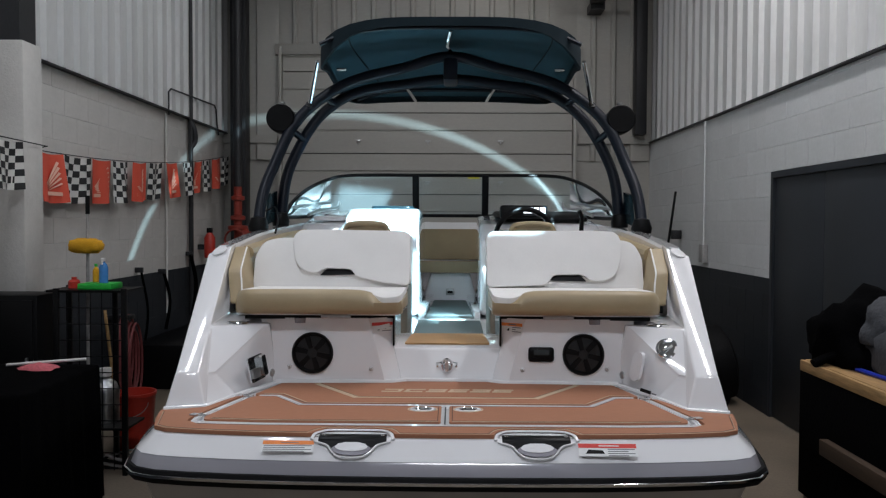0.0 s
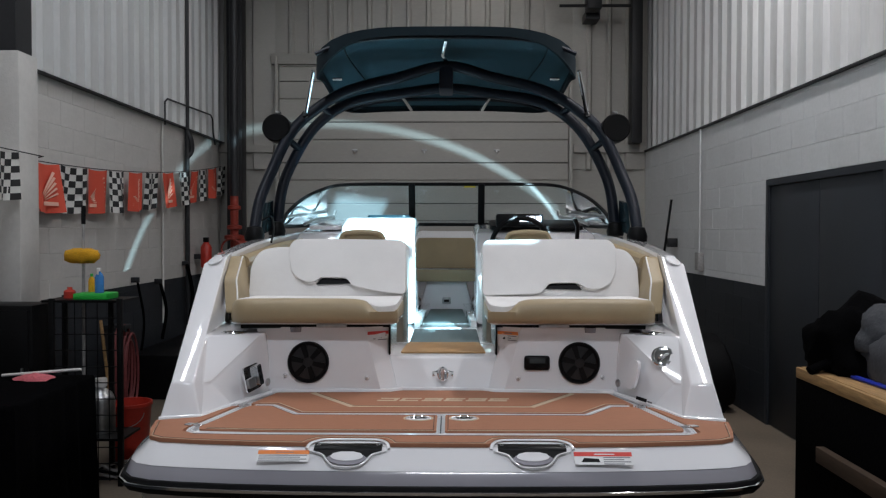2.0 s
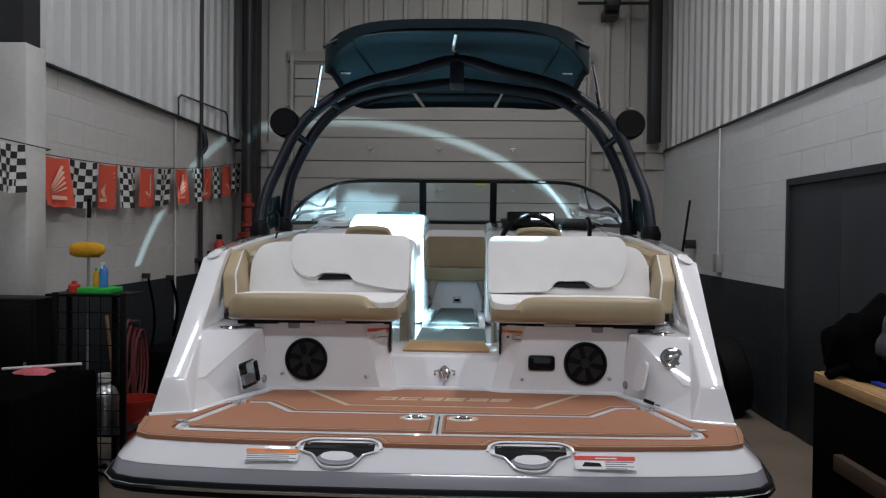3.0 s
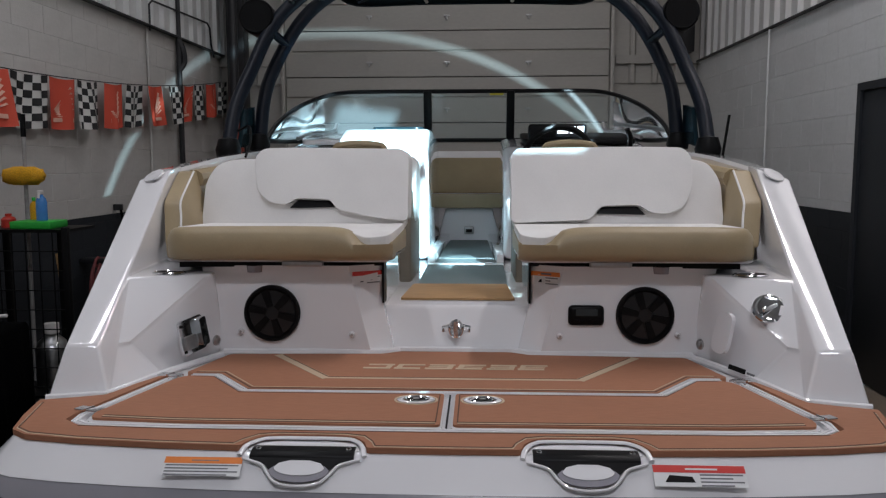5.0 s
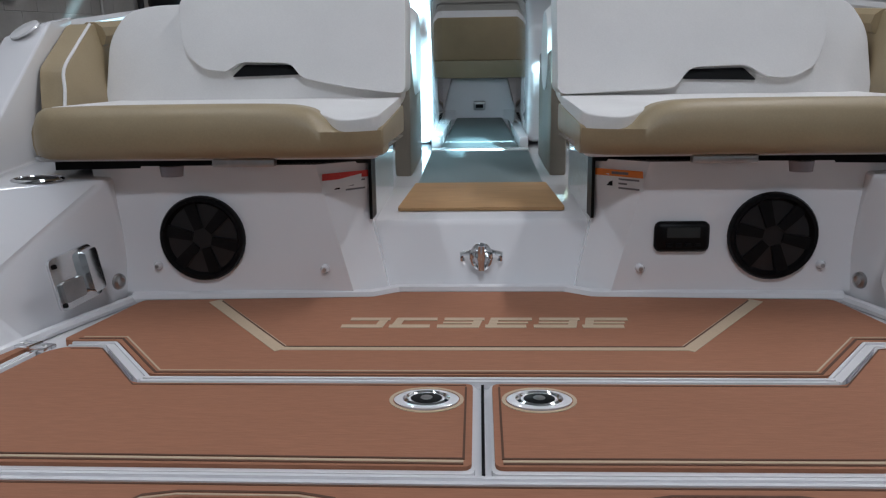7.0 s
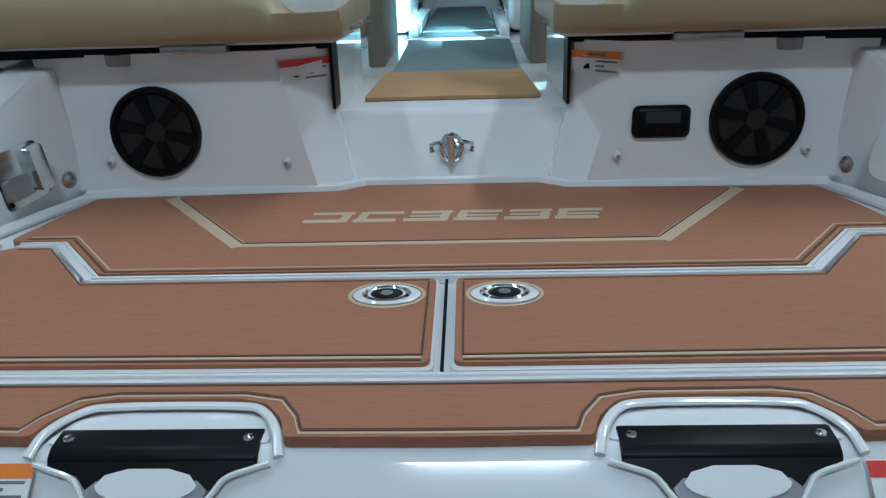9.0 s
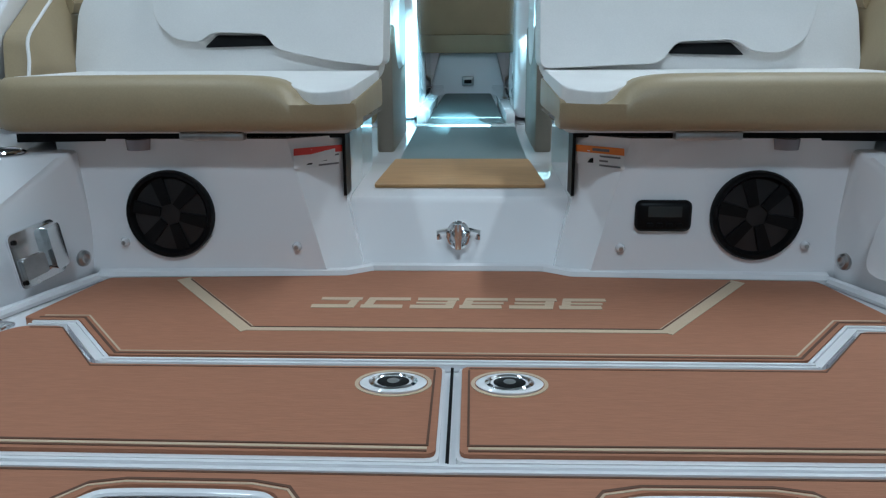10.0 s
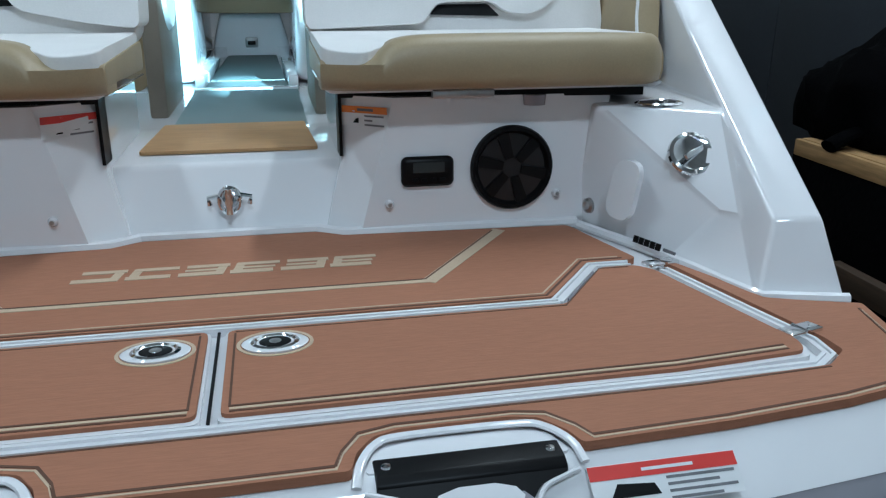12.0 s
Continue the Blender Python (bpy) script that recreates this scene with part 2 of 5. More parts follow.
def smooth_path(points, per=6):
    """A Catmull-Rom curve through the points."""
    p = [Vector(q) for q in points]
    p = [2 * p[0] - p[1], *p, 2 * p[-1] - p[-2]]
    out = []
    for a, b, c, d in zip(p, p[1:], p[2:], p[3:]):
        for k in range(per):
            t = k / per
            out.append(0.5 * (2 * b + (c - a) * t + (2 * a - 5 * b + 4 * c - d) * t * t + (3 * b - a - 3 * c + d) * t ** 3))
    return out + [p[-2]]


def sweep(points, r, seg=10, bm=None, flat=1.0, closed=False):
    """A round bar along points; flat squeezes it upright."""
    pts = [Vector(p) for p in points]
    n = len(pts)
    rings, up = [], None
    for i, p in enumerate(pts):
        if closed:
            d = (pts[(i + 1) % n] - pts[i - 1]).normalized()
        else:
            d = (pts[min(i + 1, n - 1)] - pts[max(i - 1, 0)]).normalized()
        if up is None:
            up = Vector((0, 0, 1)) if abs(d.z) < 0.9 else Vector((0, 1, 0))
        side = d.cross(up).normalized()
        up = side.cross(d).normalized()
        rings.append([p + side * (r * math.cos(2 * math.pi * k / seg)) + up * (r * flat * math.sin(2 * math.pi * k / seg)) for k in range(seg)])
    if closed:
        rings.append(rings[0])
    return loft(rings, True, not closed, bm)


def lathe(profile, m=Matrix.Identity(4), seg=32, bm=None):
    """Rings of (radius, height) turned about z."""
    rings = [[m @ Vector((max(r, 1e-4) * math.cos(2 * math.pi * k / seg), max(r, 1e-4) * math.sin(2 * math.pi * k / seg), h)) for k in range(seg)]
             for r, h in profile]
    return loft(rings, True, True, bm)


def rounded(points, r, seg=4):
    """A 2D polygon with its corners rounded."""
    out, n = [], len(points)
    for i in range(n):
        p, a, b = Vector(points[i]), Vector(points[i - 1]), Vector(points[(i + 1) % n])
        u, v = (a - p), (b - p)
        k = min(r, u.length * 0.45, v.length * 0.45)
        s, e = p + u.normalized() * k, p + v.normalized() * k
        for j in range(seg + 1):
            t = j / seg
            out.append(tuple((1 - t) ** 2 * s + 2 * t * (1 - t) * p + t * t * e))
    return out


def ribbon(points, width, height, zf, closed=False, bm=None):
    """A flat strip of that width along 2D points, lying on the surface zf(x, y)."""
    pts = [Vector(p) for p in points]
    n = len(pts)
    left, right = [], []
    for i, p in enumerate(pts):
        a = pts[i - 1] if (i or closed) else None
        c = pts[(i + 1) % n] if (i < n - 1 or closed) else None
        d1 = (p - a).normalized() if a is not None else None
        d2 = (c - p).normalized() if c is not None else None
        d1, d2 = d1 or d2, d2 or d1
        n1, n2 = Vector((-d1.y, d1.x)), Vector((-d2.y, d2.x))
        k = (n1 + n2).normalized()
        k = k / max(0.4, k.dot(n1))
        left.append(p + k * width / 2), right.append(p - k * width / 2)
    rings = []
    for a, c in zip(left, right):
        za, zc = zf(*a), zf(*c)
        rings.append([(a.x, a.y, za), (c.x, c.y, zc), (c.x, c.y, zc + height), (a.x, a.y, za + height)])
    if closed:
        rings.append(rings[0])
    return loft(rings, True, not closed, bm)


def mirror(points):
    return [(-p[0], *p[1:]) for p in points][::-1]


# ---- the room ----
XL, XR, YB, YF, ZT = -3.04, 2.61, 10.5, -4.0, 5.6
ZL, ZR = 2.76, 2.66          # top of the block work on both sides
BAND_L, BAND_R = 1.05, 1.13  # top of the dark paint
DOOR_Y0, DOOR_Y1, DOOR_Z = 4.66, 6.48, 2.0
GX0, GX1, GZ = -2.24, 1.58, 3.78

floor = solid("floor", box(XL - 0.3, YF - 0.3, -0.15, XR + 0.3, YB + 0.3, 0.0), CONCRETE, "worn brownish concrete workshop floor", "floor", kind="structure")
# openings added to the unseen ceiling, placed to throw sun patches on the boat
SUN_OPENINGS = [(1.12, -2.20, 1.68, -0.90), (1.70, -3.15, 1.99, -2.20), (2.02, -3.45, 2.36, -2.74), (0.84, -0.85, 1.30, -0.30), (0.62, -1.08, 0.80, -0.66)]
cx_ = sorted({XL - 0.3, XR + 0.3, *(v for h in SUN_OPENINGS for v in (h[0], h[2]))})
cy_ = sorted({YF - 0.3, YB + 0.3, *(v for h in SUN_OPENINGS for v in (h[1], h[3]))})
cb = None
for xa, xb in zip(cx_, cx_[1:]):
    for ya, yb in zip(cy_, cy_[1:]):
        if not any(h[0] < (xa + xb) / 2 < h[2] and h[1] < (ya + yb) / 2 < h[3] for h in SUN_OPENINGS):
            cb = box(xa, ya, ZT, xb, yb, ZT + 0.1, bm=cb)
ceiling = solid("ceiling", cb, CEIL, "pale sheet ceiling out of view with openings added for sun patches", "ceiling", kind="structure")


def sheet_wall(x, y0, y1, z0, z1, inward):
    """Upright trapezoid sheeting along y, its ribs towards the room."""
    prof, y, pitch, d = [], y0, 0.26, 0.04
    while y < y1:
        prof += [(x, y), (x, y + 0.175), (x + inward * d, y + 0.195), (x + inward * d, y + 0.235)]
        y += pitch
    prof.append((x, y1))
    back = [(x - inward * 0.1, y1), (x - inward * 0.1, y0)]
    return prism(prof + back, lambda p, k: (p[0], p[1], (z0, z1)[k]))


def sheet_back(x0, x1, y, z0, z1):
    prof, x, pitch, d = [], x0, 0.26, 0.04
    while x < x1 - 0.3:
        prof += [(x, y), (x + 0.175, y), (x + 0.195, y - d), (x + 0.235, y - d)]
        x += pitch
    prof.append((x1, y))
    return prism(prof + [(x1, y + 0.1), (x0, y + 0.1)], lambda p, k: (p[0], p[1], (z0, z1)[k]))


wall_left = solid("wall_left", box(XL - 0.2, YF, 0, XL - 0.004, YB + 0.3, ZL), JOINT, "painted block wall, white over dark grey", "wall", kind="structure")
part("band_core", box(XL - 0.1, YF, 0, XL - 0.0025, YB, BAND_L), WALL_G, wall_left, "dark grey painted joints")
part("sheeting", sheet_wall(XL + 0.02, YF, YB + 0.3, ZL, ZT, 1), SHEET, wall_left, "white ribbed metal sheeting", angle=0.3)
part("flashing", prism([(XL - 0.03, ZL - 0.012), (XL + 0.068, ZL - 0.022), (XL + 0.068, ZL - 0.008), (XL - 0.03, ZL - 0.001)],
                       lambda p, k: (p[0], (YF, YB)[k], p[1])), COLUMN, wall_left, "dark drip edge under the sheeting")

# the right wall: block work with the door's opening, sheeting over it
wr = box(XR + 0.004, YF, 0, XR + 0.2, DOOR_Y0, ZR)
wr = box(XR + 0.004, DOOR_Y1, 0, XR + 0.2, YB + 0.3, ZR, bm=wr)
wr = box(XR + 0.004, DOOR_Y0, DOOR_Z, XR + 0.2, DOOR_Y1, ZR, bm=wr)
wall_right = solid("wall_right", wr, JOINT, "painted block wall, white over dark grey", "wall", kind="structure")
sw = sheet_wall(XR + 0.06, YF, YB + 0.3, ZR, ZT, -1)
bc = box(XR + 0.0025, YF, 0, XR + 0.1, DOOR_Y0, BAND_R)
bc = box(XR + 0.0025, DOOR_Y1, 0, XR + 0.1, YB, BAND_R, bm=bc)
part("band_core", bc, WALL_G, wall_right, "dark grey painted joints")
part("sheeting", sw, SHEET, wall_right, "white ribbed metal sheeting", angle=0.3)
part("flashing", prism([(XR + 0.03, ZR - 0.035), (XR - 0.03, ZR - 0.03), (XR - 0.03, ZR - 0.015), (XR + 0.03, ZR + 0.01)],
                       lambda p, k: (p[0], (YF, YB)[k], p[1])), COLUMN, wall_right, "dark drip edge under the sheeting")

wall_front = solid("wall_front", box(XL - 0.2, YF - 0.2, 0, XR + 0.2, YF, ZT), WALL_W, "plain white wall behind the camera", "wall", kind="structure")
wb = box(XL - 0.2, YB + 0.06, 0, GX0, YB + 0.25, ZT)
wb = box(GX1, YB + 0.06, 0, XR + 0.2, YB + 0.25, ZT, bm=wb)
wb = box(GX0, YB + 0.06, GZ, GX1, YB + 0.25, ZT, bm=wb)
wall_back = solid("wall_back", wb, GATE, "cream sheet-metal end wall around the overhead door", "wall", kind="structure")
part("sheeting", sheet_back(XL, GX0 - 0.06, YB + 0.04, 2.4, ZT), GATE, wall_back, angle=0.3)
part("sheeting", sheet_back(GX1 + 0.06, XR, YB + 0.04, 2.4, ZT), GATE, wall_back, angle=0.3)
part("sheeting", sheet_back(GX0 - 0.06, GX1 + 0.06, YB + 0.04, GZ + 0.12, ZT), GATE, wall_back, angle=0.3)
part("girt", box(XL, YB - 0.02, 2.62, GX0 - 0.08, YB + 0.03, 2.72), GATE, wall_back, "cream horizontal rail")
part("girt", box(GX1 + 0.08, YB - 0.02, 2.62, XR, YB + 0.03, 2.72), GATE, wall_back, "cream horizontal rail")
part("lintel", box(GX0 - 0.1, YB - 0.03, GZ, GX1 + 0.1, YB + 0.05, GZ + 0.14, 0.008), GATE, wall_back)

# overhead door: sections with pressed ribs, latches and tracks
gate = thing("overhead_door", "closed cream sectional overhead door with pressed ribs", "garage door", kind="structure")
sec_h, rib_at = 0.5375, 0.305
z = -0.204
while z < GZ - 0.01:
    z0, z1 = max(z, 0.0), min(z + sec_h, GZ)
    k = min(max(z + rib_at, z0 + 0.03), z1 - 0.03)
    prof = [(YB + 0.05, z0 + 0.007), (YB, z0 + 0.007), (YB, k - 0.016), (YB + 0.022, k - 0.009), (YB + 0.022, k + 0.003), (YB, k + 0.010), (YB, z1 - 0.007), (YB + 0.05, z1 - 0.007)]
    sec = part("section", prism(prof, lambda p, q: ((GX0, GX1)[q], p[0], p[1])), GATE, gate, angle=0.3)
    hz = z + rib_at * 0.5
    for hx in (-1.24, -0.32, 0.64) if hz > 0.1 else ():
        part("hinge", box(hx - 0.035, YB - 0.02, hz, hx + 0.035, YB - 0.001, hz + 0.025, 0.004), STEEL, sec, "small dull steel hinge plate")
        part("hinge", box(hx - 0.008, YB - 0.03, hz - 0.03, hx + 0.008, YB - 0.001, hz, 0.003), STEEL, sec)
    z = z1
part("backing", box(GX0, YB + 0.045, 0, GX1, YB + 0.058, GZ), GATE_LINE, gate, "dark gap behind the sections")
for gx in (GX0 - 0.03, GX1 + 0.03):
    part("track", box(gx - 0.02, YB - 0.06, 0, gx + 0.02, YB + 0.03, GZ + 0.1, 0.006), GATE, gate, "steel door track")

# pilaster on the left and the steel above it
pil = solid("pilaster", box(XL, 5.06, BAND_L, -2.75, 5.30, 2.74, 0.01), WALL_L, "white painted block pilaster with a dark base", "pilaster", kind="structure")
part("base", box(XL, 5.05, 0, -2.745, 5.31, BAND_L, 0.01), WALL_G, pil, "dark grey painted base")
part("steel_column", box(XL, 5.08, 2.74, -2.78, 5.28, ZT), COLUMN, pil, "dark grey steel column over the pilaster")

# door
door = thing("door_1", "closed dark grey double steel door in the block wall", "door", kind="structure")
part("frame", prism([(DOOR_Y0, 0), (DOOR_Y0, DOOR_Z), (DOOR_Y1, DOOR_Z), (DOOR_Y1, 0), (DOOR_Y1 - 0.05, 0), (DOOR_Y1 - 0.05, DOOR_Z - 0.05),
                     (DOOR_Y0 + 0.05, DOOR_Z - 0.05), (DOOR_Y0 + 0.05, 0)], lambda p, k: (XR + (0.0, 0.12)[k], p[0], p[1])), DOOR, door)
mid = (DOOR_Y0 + DOOR_Y1) / 2
for a, b in ((DOOR_Y0 + 0.053, mid - 0.003), (mid + 0.003, DOOR_Y1 - 0.053)):
    part("leaf", box(XR + 0.02, a, 0.008, XR + 0.065, b, DOOR_Z - 0.053, 0.003), DOOR, door)

# columns, conduits and the sprinkler riser
solid("steel_column", box(-2.86, 10.2, 0, -2.66, 10.42, ZT, 0.01), COLUMN, "dark steel corner column by the overhead door", "column", kind="structure")
solid("steel_column", box(2.36, 10.25, 2.72, 2.5, 10.45, ZT, 0.01), COLUMN, "dark steel column above the block wall", "column", kind="structure")
riser = thing("sprinkler_riser", "rusty red sprinkler riser with valves in the corner", "pipe")
rx, ry = -2.60, 9.6
part("pipe", sweep([(rx, ry, 0), (rx, ry, 2.0)], 0.05, 14), PIPE_R, riser)
for zz, rr in ((1.02, 0.09), (1.22, 0.11), (1.5, 0.12), (1.62, 0.09), (1.86, 0.08)):
    part("flange", lathe([(rr * 0.7, -0.03), (rr, -0.02), (rr, 0.02), (rr * 0.7, 0.03)], pose(rx, ry, zz), 18), PIPE_R, riser)
part("valve", lathe([(0.03, -0.09), (0.07, -0.08), (0.07, 0.08), (0.03, 0.09)], pose(rx + 0.1, ry - 0.03, 1.42, 0, 90, 0), 16), PIPE_R, riser)
part("hand_wheel", sweep([(rx + 0.12 * math.cos(a), ry - 0.14, 1.36 + 0.12 * math.sin(a)) for a in [k * math.pi / 8 for k in range(16)]], 0.012, 8, closed=True), PIPE_R, riser)
part("upper_pipe", sweep([(rx, ry, 2.0), (rx, ry, ZT)], 0.055, 14), COLUMN, riser, "dark upper pipe")

con = thing("conduit", "dark conduit running up the block wall with a loop", "conduit")
part("pipe", sweep([(XL + 0.05, 9.05, 0.5), (XL + 0.05, 9.05, ZT)], 0.028, 10), COLUMN, con)
part("loop", sweep([(XL + 0.05, 8.35, 2.70), (XL + 0.05, 8.35, 2.94), (XL + 0.06, 8.40, 2.98), (XL + 0.08, 9.85, 3.02), (XL + 0.08, 9.93, 2.98), (XL + 0.08, 9.96, 2.80), (XL + 0.06, 10.1, 2.68)], 0.010, 8), COLUMN, con)
part("elbow", sweep(smooth_path([(XL + 0.05, 9.05, 2.72), (XL + 0.09, 9.06, 2.62), (XL + 0.09, 9.08, 2.5), (XL + 0.05, 9.05, 2.42)], 4), 0.032, 8), COLUMN, con)
solid("conduit", sweep([(XL + 0.02, 8.35, 0.6), (XL + 0.02, 8.35, 2.72)], 0.012, 8), WALL_L, "thin cream painted conduit on the block wall", "conduit")

# ---- the boat ----
boat = thing("boat", "white jet boat with tan seats and brown foam swim platform", "boat", BOAT)


def zd(x, y):
    """Height of the swim platform."""
    return 1.02 + 0.05 * (y - 2.486)


HALF = [(0.0, 2.338), (0.25, 2.34), (0.45, 2.345), (0.62, 2.355), (0.78, 2.372), (0.88, 2.39), (0.935, 2.415), (0.962, 2.45), (0.988, 2.55), (1.008, 2.66), (1.045, 2.9), (1.075, 3.2),
        (1.08, 3.45), (1.11, 4.1), (1.13, 5.2), (1.02, 6.4), (0.75, 7.4), (0.4, 8.0), (0.0, 8.25)]


def outline(off, zf, grow=0.0):
    pts = []
    for i, (x, y) in enumerate(HALF):
        a, c = Vector(HALF[max(i - 1, 0)]), Vector(HALF[min(i + 1, len(HALF) - 1)])
        d = (c - a).normalized()
        nrm = Vector((d.y, -d.x))
        if i == 0:
            nrm = Vector((0, -1))
        if i == len(HALF) - 1:
            nrm = Vector((0, 1))
        q = Vector((x, y)) + nrm * off
        pts.append((max(q.x, 0.0) if 0 < i < len(HALF) - 1 else 0.0, q.y, zf(q.y)))
    return pts + [(-p[0], p[1], p[2]) for p in pts[-2:0:-1]]


def flat(z0, rise=0.05):
    return lambda y: z0 + rise * (y - 2.486)


rings = [outline(o, flat(zz)) for o, zz in ((-0.085, 1.013), (-0.043, 1.0135), (-0.033, 1.010), (-0.026, 1.003), (0.012, 0.966), (0.020, 0.957))]
part("platform", loft(rings, True, True), GEL, boat, "glossy white moulded swim platform")
rings = [outline(o, flat(zz)) for o, zz in ((0.016, 0.958), (0.0225, 0.951), (0.036, 0.918))]
part("grey_band", loft(rings, True, True), GEL_GREY, boat, "grey band round the platform edge")
rings = [outline(o, flat(zz)) for o, zz in ((0.02, 0.92), (0.045, 0.918), (0.052, 0.908), (0.052, 0.890), (0.044, 0.878), (0.0, 0.875))]
rail = part("rub_rail", loft(rings, True, True), RUBBER, boat, "black rub rail with a bright insert")
rings = [outline(o, flat(zz)) for o, zz in ((0.048, 0.908), (0.0565, 0.905), (0.0565, 0.897), (0.048, 0.894))]
part("insert", loft(rings, True, True), CHROME, rail, "polished metal insert")
# hull below the rail: shade is painted into its grey-brown colour
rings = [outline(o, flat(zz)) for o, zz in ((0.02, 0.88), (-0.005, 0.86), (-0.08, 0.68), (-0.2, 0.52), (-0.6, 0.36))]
part("hull_bottom", loft(rings, True, True), HULL_SHADE, boat, "lower hull with its shade put into the colour")


def deck_panel(points, h0, h1, r=0.012):
    return prism(rounded(points, r, 3), lambda p, k: (p[0], p[1], zd(*p) + (h0, h1)[k]))


def both(points):
    """A half outline from the middle line outward and back, made whole."""
    return points + mirror(points)


BASE = -0.006
front = [(0.0, 2.778), (0.513, 2.778), (0.623, 2.915), (0.700, 2.915), (0.722, 2.92), (0.665, 3.125), (0.215, 3.145), (0.165, 3.175), (0.0, 3.175)]
fp = front + mirror(front)[1:-1]
part("front_pad", deck_panel(fp, BASE, 0.006), FOAM, boat, "brown foam pad with a cream inlaid stripe")
HATCH = [(0.014, 2.512), (0.014, 2.742), (0.524, 2.742), (0.634, 2.880), (0.700, 2.880), (0.724, 2.855), (0.802, 2.560), (0.792, 2.530), (0.60, 2.515)]
for s, pts in ((1, HATCH), (-1, mirror(HATCH))):
    hatch = part("hatch", deck_panel([(p[0] + (0.006 if abs(p[0]) > 0.1 else -0.004) * s, p[1] + (-0.008 if p[1] < 2.6 else 0.008)) for p in pts], -0.008, 0.003), GEL, boat, "white hatch lid with brown foam pad")
    part("pad", deck_panel(pts, 0.002, 0.0085), FOAM, hatch, "brown foam pad")
    line = [(s * 0.024, 2.730), (s * 0.024, 2.530), (s * 0.60, 2.535), (s * 0.772, 2.550)]
    part("groove", ribbon(line, 0.003, 0.0015, lambda x, y: zd(x, y) + 0.008), FOAM_DARK, hatch, "dark routed groove")
    part("inlay", ribbon([(p[0], p[1] - 0.006 if p[1] < 2.7 else p[1]) for p in line[1:]], 0.005, 0.0012, lambda x, y: zd(x, y) + 0.008), CREAM, hatch)
    part("groove", ribbon([(p[0] * 1.0, p[1] - 0.012) for p in line[1:]], 0.003, 0.0013, lambda x, y: zd(x, y) + 0.008), FOAM_DARK, hatch)
    part("groove", ribbon([(s * 0.024, 2.736), (s * 0.521, 2.736), (s * 0.631, 2.874), (s * 0.685, 2.874)], 0.002, 0.0012, lambda x, y: zd(x, y) + 0.008), FOAM_DARK, hatch)
    lx, ly = s * 0.079, 2.689
    ring = part("latch", lathe([(0.026, 0), (0.045, 0), (0.046, 0.003), (0.042, 0.005), (0.026, 0.004)], pose(lx, ly, zd(lx, ly) + 0.007) @ Matrix.Diagonal((1, 0.72, 1, 1)), 28), GEL, hatch, "white oval latch surround")
    part("inlay_ring", ribbon([(lx + 0.050 * math.cos(a), ly + 0.037 * math.sin(a)) for a in [k * math.pi / 14 for k in range(28)]], 0.005, 0.0015, lambda x, y: zd(x, y) + 0.008, True), CREAM, ring)
    part("cup", lathe([(0.0, 0.003), (0.012, 0.002), (0.020, 0.001), (0.025, 0.0025), (0.029, 0.0055), (0.0335, 0.004), (0.0345, -0.004)], pose(lx, ly, zd(lx, ly) + 0.008) @ Matrix.Diagonal((1, 0.8, 1, 1)), 24), CHROME, ring, "chrome slam latch")
    part("knob", lathe([(0.0, 0.0), (0.010, 0.0), (0.010, 0.004), (0.008, 0.005), (0.0, 0.005)], pose(lx, ly, zd(lx, ly) + 0.008), 16), STEEL, ring, "dull steel latch centre")
    part("dark_ring", lathe([(0.010, 0.0), (0.022, 0.0), (0.022, 0.0022), (0.010, 0.0032)], pose(lx, ly, zd(lx, ly) + 0.0095) @ Matrix.Diagonal((1, 0.8, 1, 1)), 24), BLACK, ring, "dark turning ring of the latch")
    for (hx, hy), turn in (((0.752, 2.885), -16), ((0.826, 2.590), -16)):
        hm = pose(s * hx, hy, zd(hx, hy) + 0.008, 0, 0, -turn * s)
        hinge = part("hinge", box(-0.032, -0.014, -0.006, 0.032, 0.014, 0.003, 0.0015), CHROME, hatch, "polished steel hatch hinge", hm)
        part("knuckle", sweep([(0, -0.015, 0.0015), (0, 0.015, 0.0015)], 0.0035, 10), CHROME, hinge)
        for dx in (-0.028, 0.028):
            part("screw", lathe([(0.0, 0), (0.004, 0), (0.003, 0.0012), (0, 0.0015)], pose(dx * 0.75, 0, 0.003), 10), STEEL, hinge)
# white and grey channels round the hatches
zc_ = lambda x, y: zd(x, y) - 0.006


def beside(points, d):
    """The 2D line moved sideways by d."""
    p = [Vector(q) for q in points]
    out = []
    for i, q in enumerate(p):
        t = (p[min(i + 1, len(p) - 1)] - p[max(i - 1, 0)]).normalized()
        out.append((q.x - t.y * d, q.y + t.x * d))
    return out


def channel(points, width):
    """A moulded channel: a low floor between two raised lips."""
    c = part("drain_channel", ribbon(points, width, 0.0078, zc_), GEL, boat, "white moulded drain channel")
    for d in (-1, 1):
        part("channel_lip", ribbon(beside(points, d * (width / 2 - 0.0025)), 0.0052, 0.0118 if d > 0 else 0.0112, zc_), GEL, c, "white raised lip")


channel([(-0.519, 2.764), (0.519, 2.764)], 0.015)
for s in (1, -1):
    channel([(s * 0.516, 2.764), (s * 0.630, 2.905), (s * 0.70, 2.903)], 0.020)
    channel([(s * 0.748, 2.865), (s * 0.828, 2.565), (s * 0.824, 2.522), (s * 0.79, 2.498), (s * 0.6, 2.492), (0, 2.488)], 0.018)
    part("drain_groove", ribbon([(s * 0.538, 2.775), (s * 0.622, 2.880)], 0.006, 0.0085, zc_), GEL_GREY, boat, "grey drain groove")
part("seam", ribbon([(0, 2.50), (0, 2.752)], 0.0042, 0.002, lambda x, y: zd(x, y) + 0.0005), BLACK, boat, "dark seam between the hatch lids")

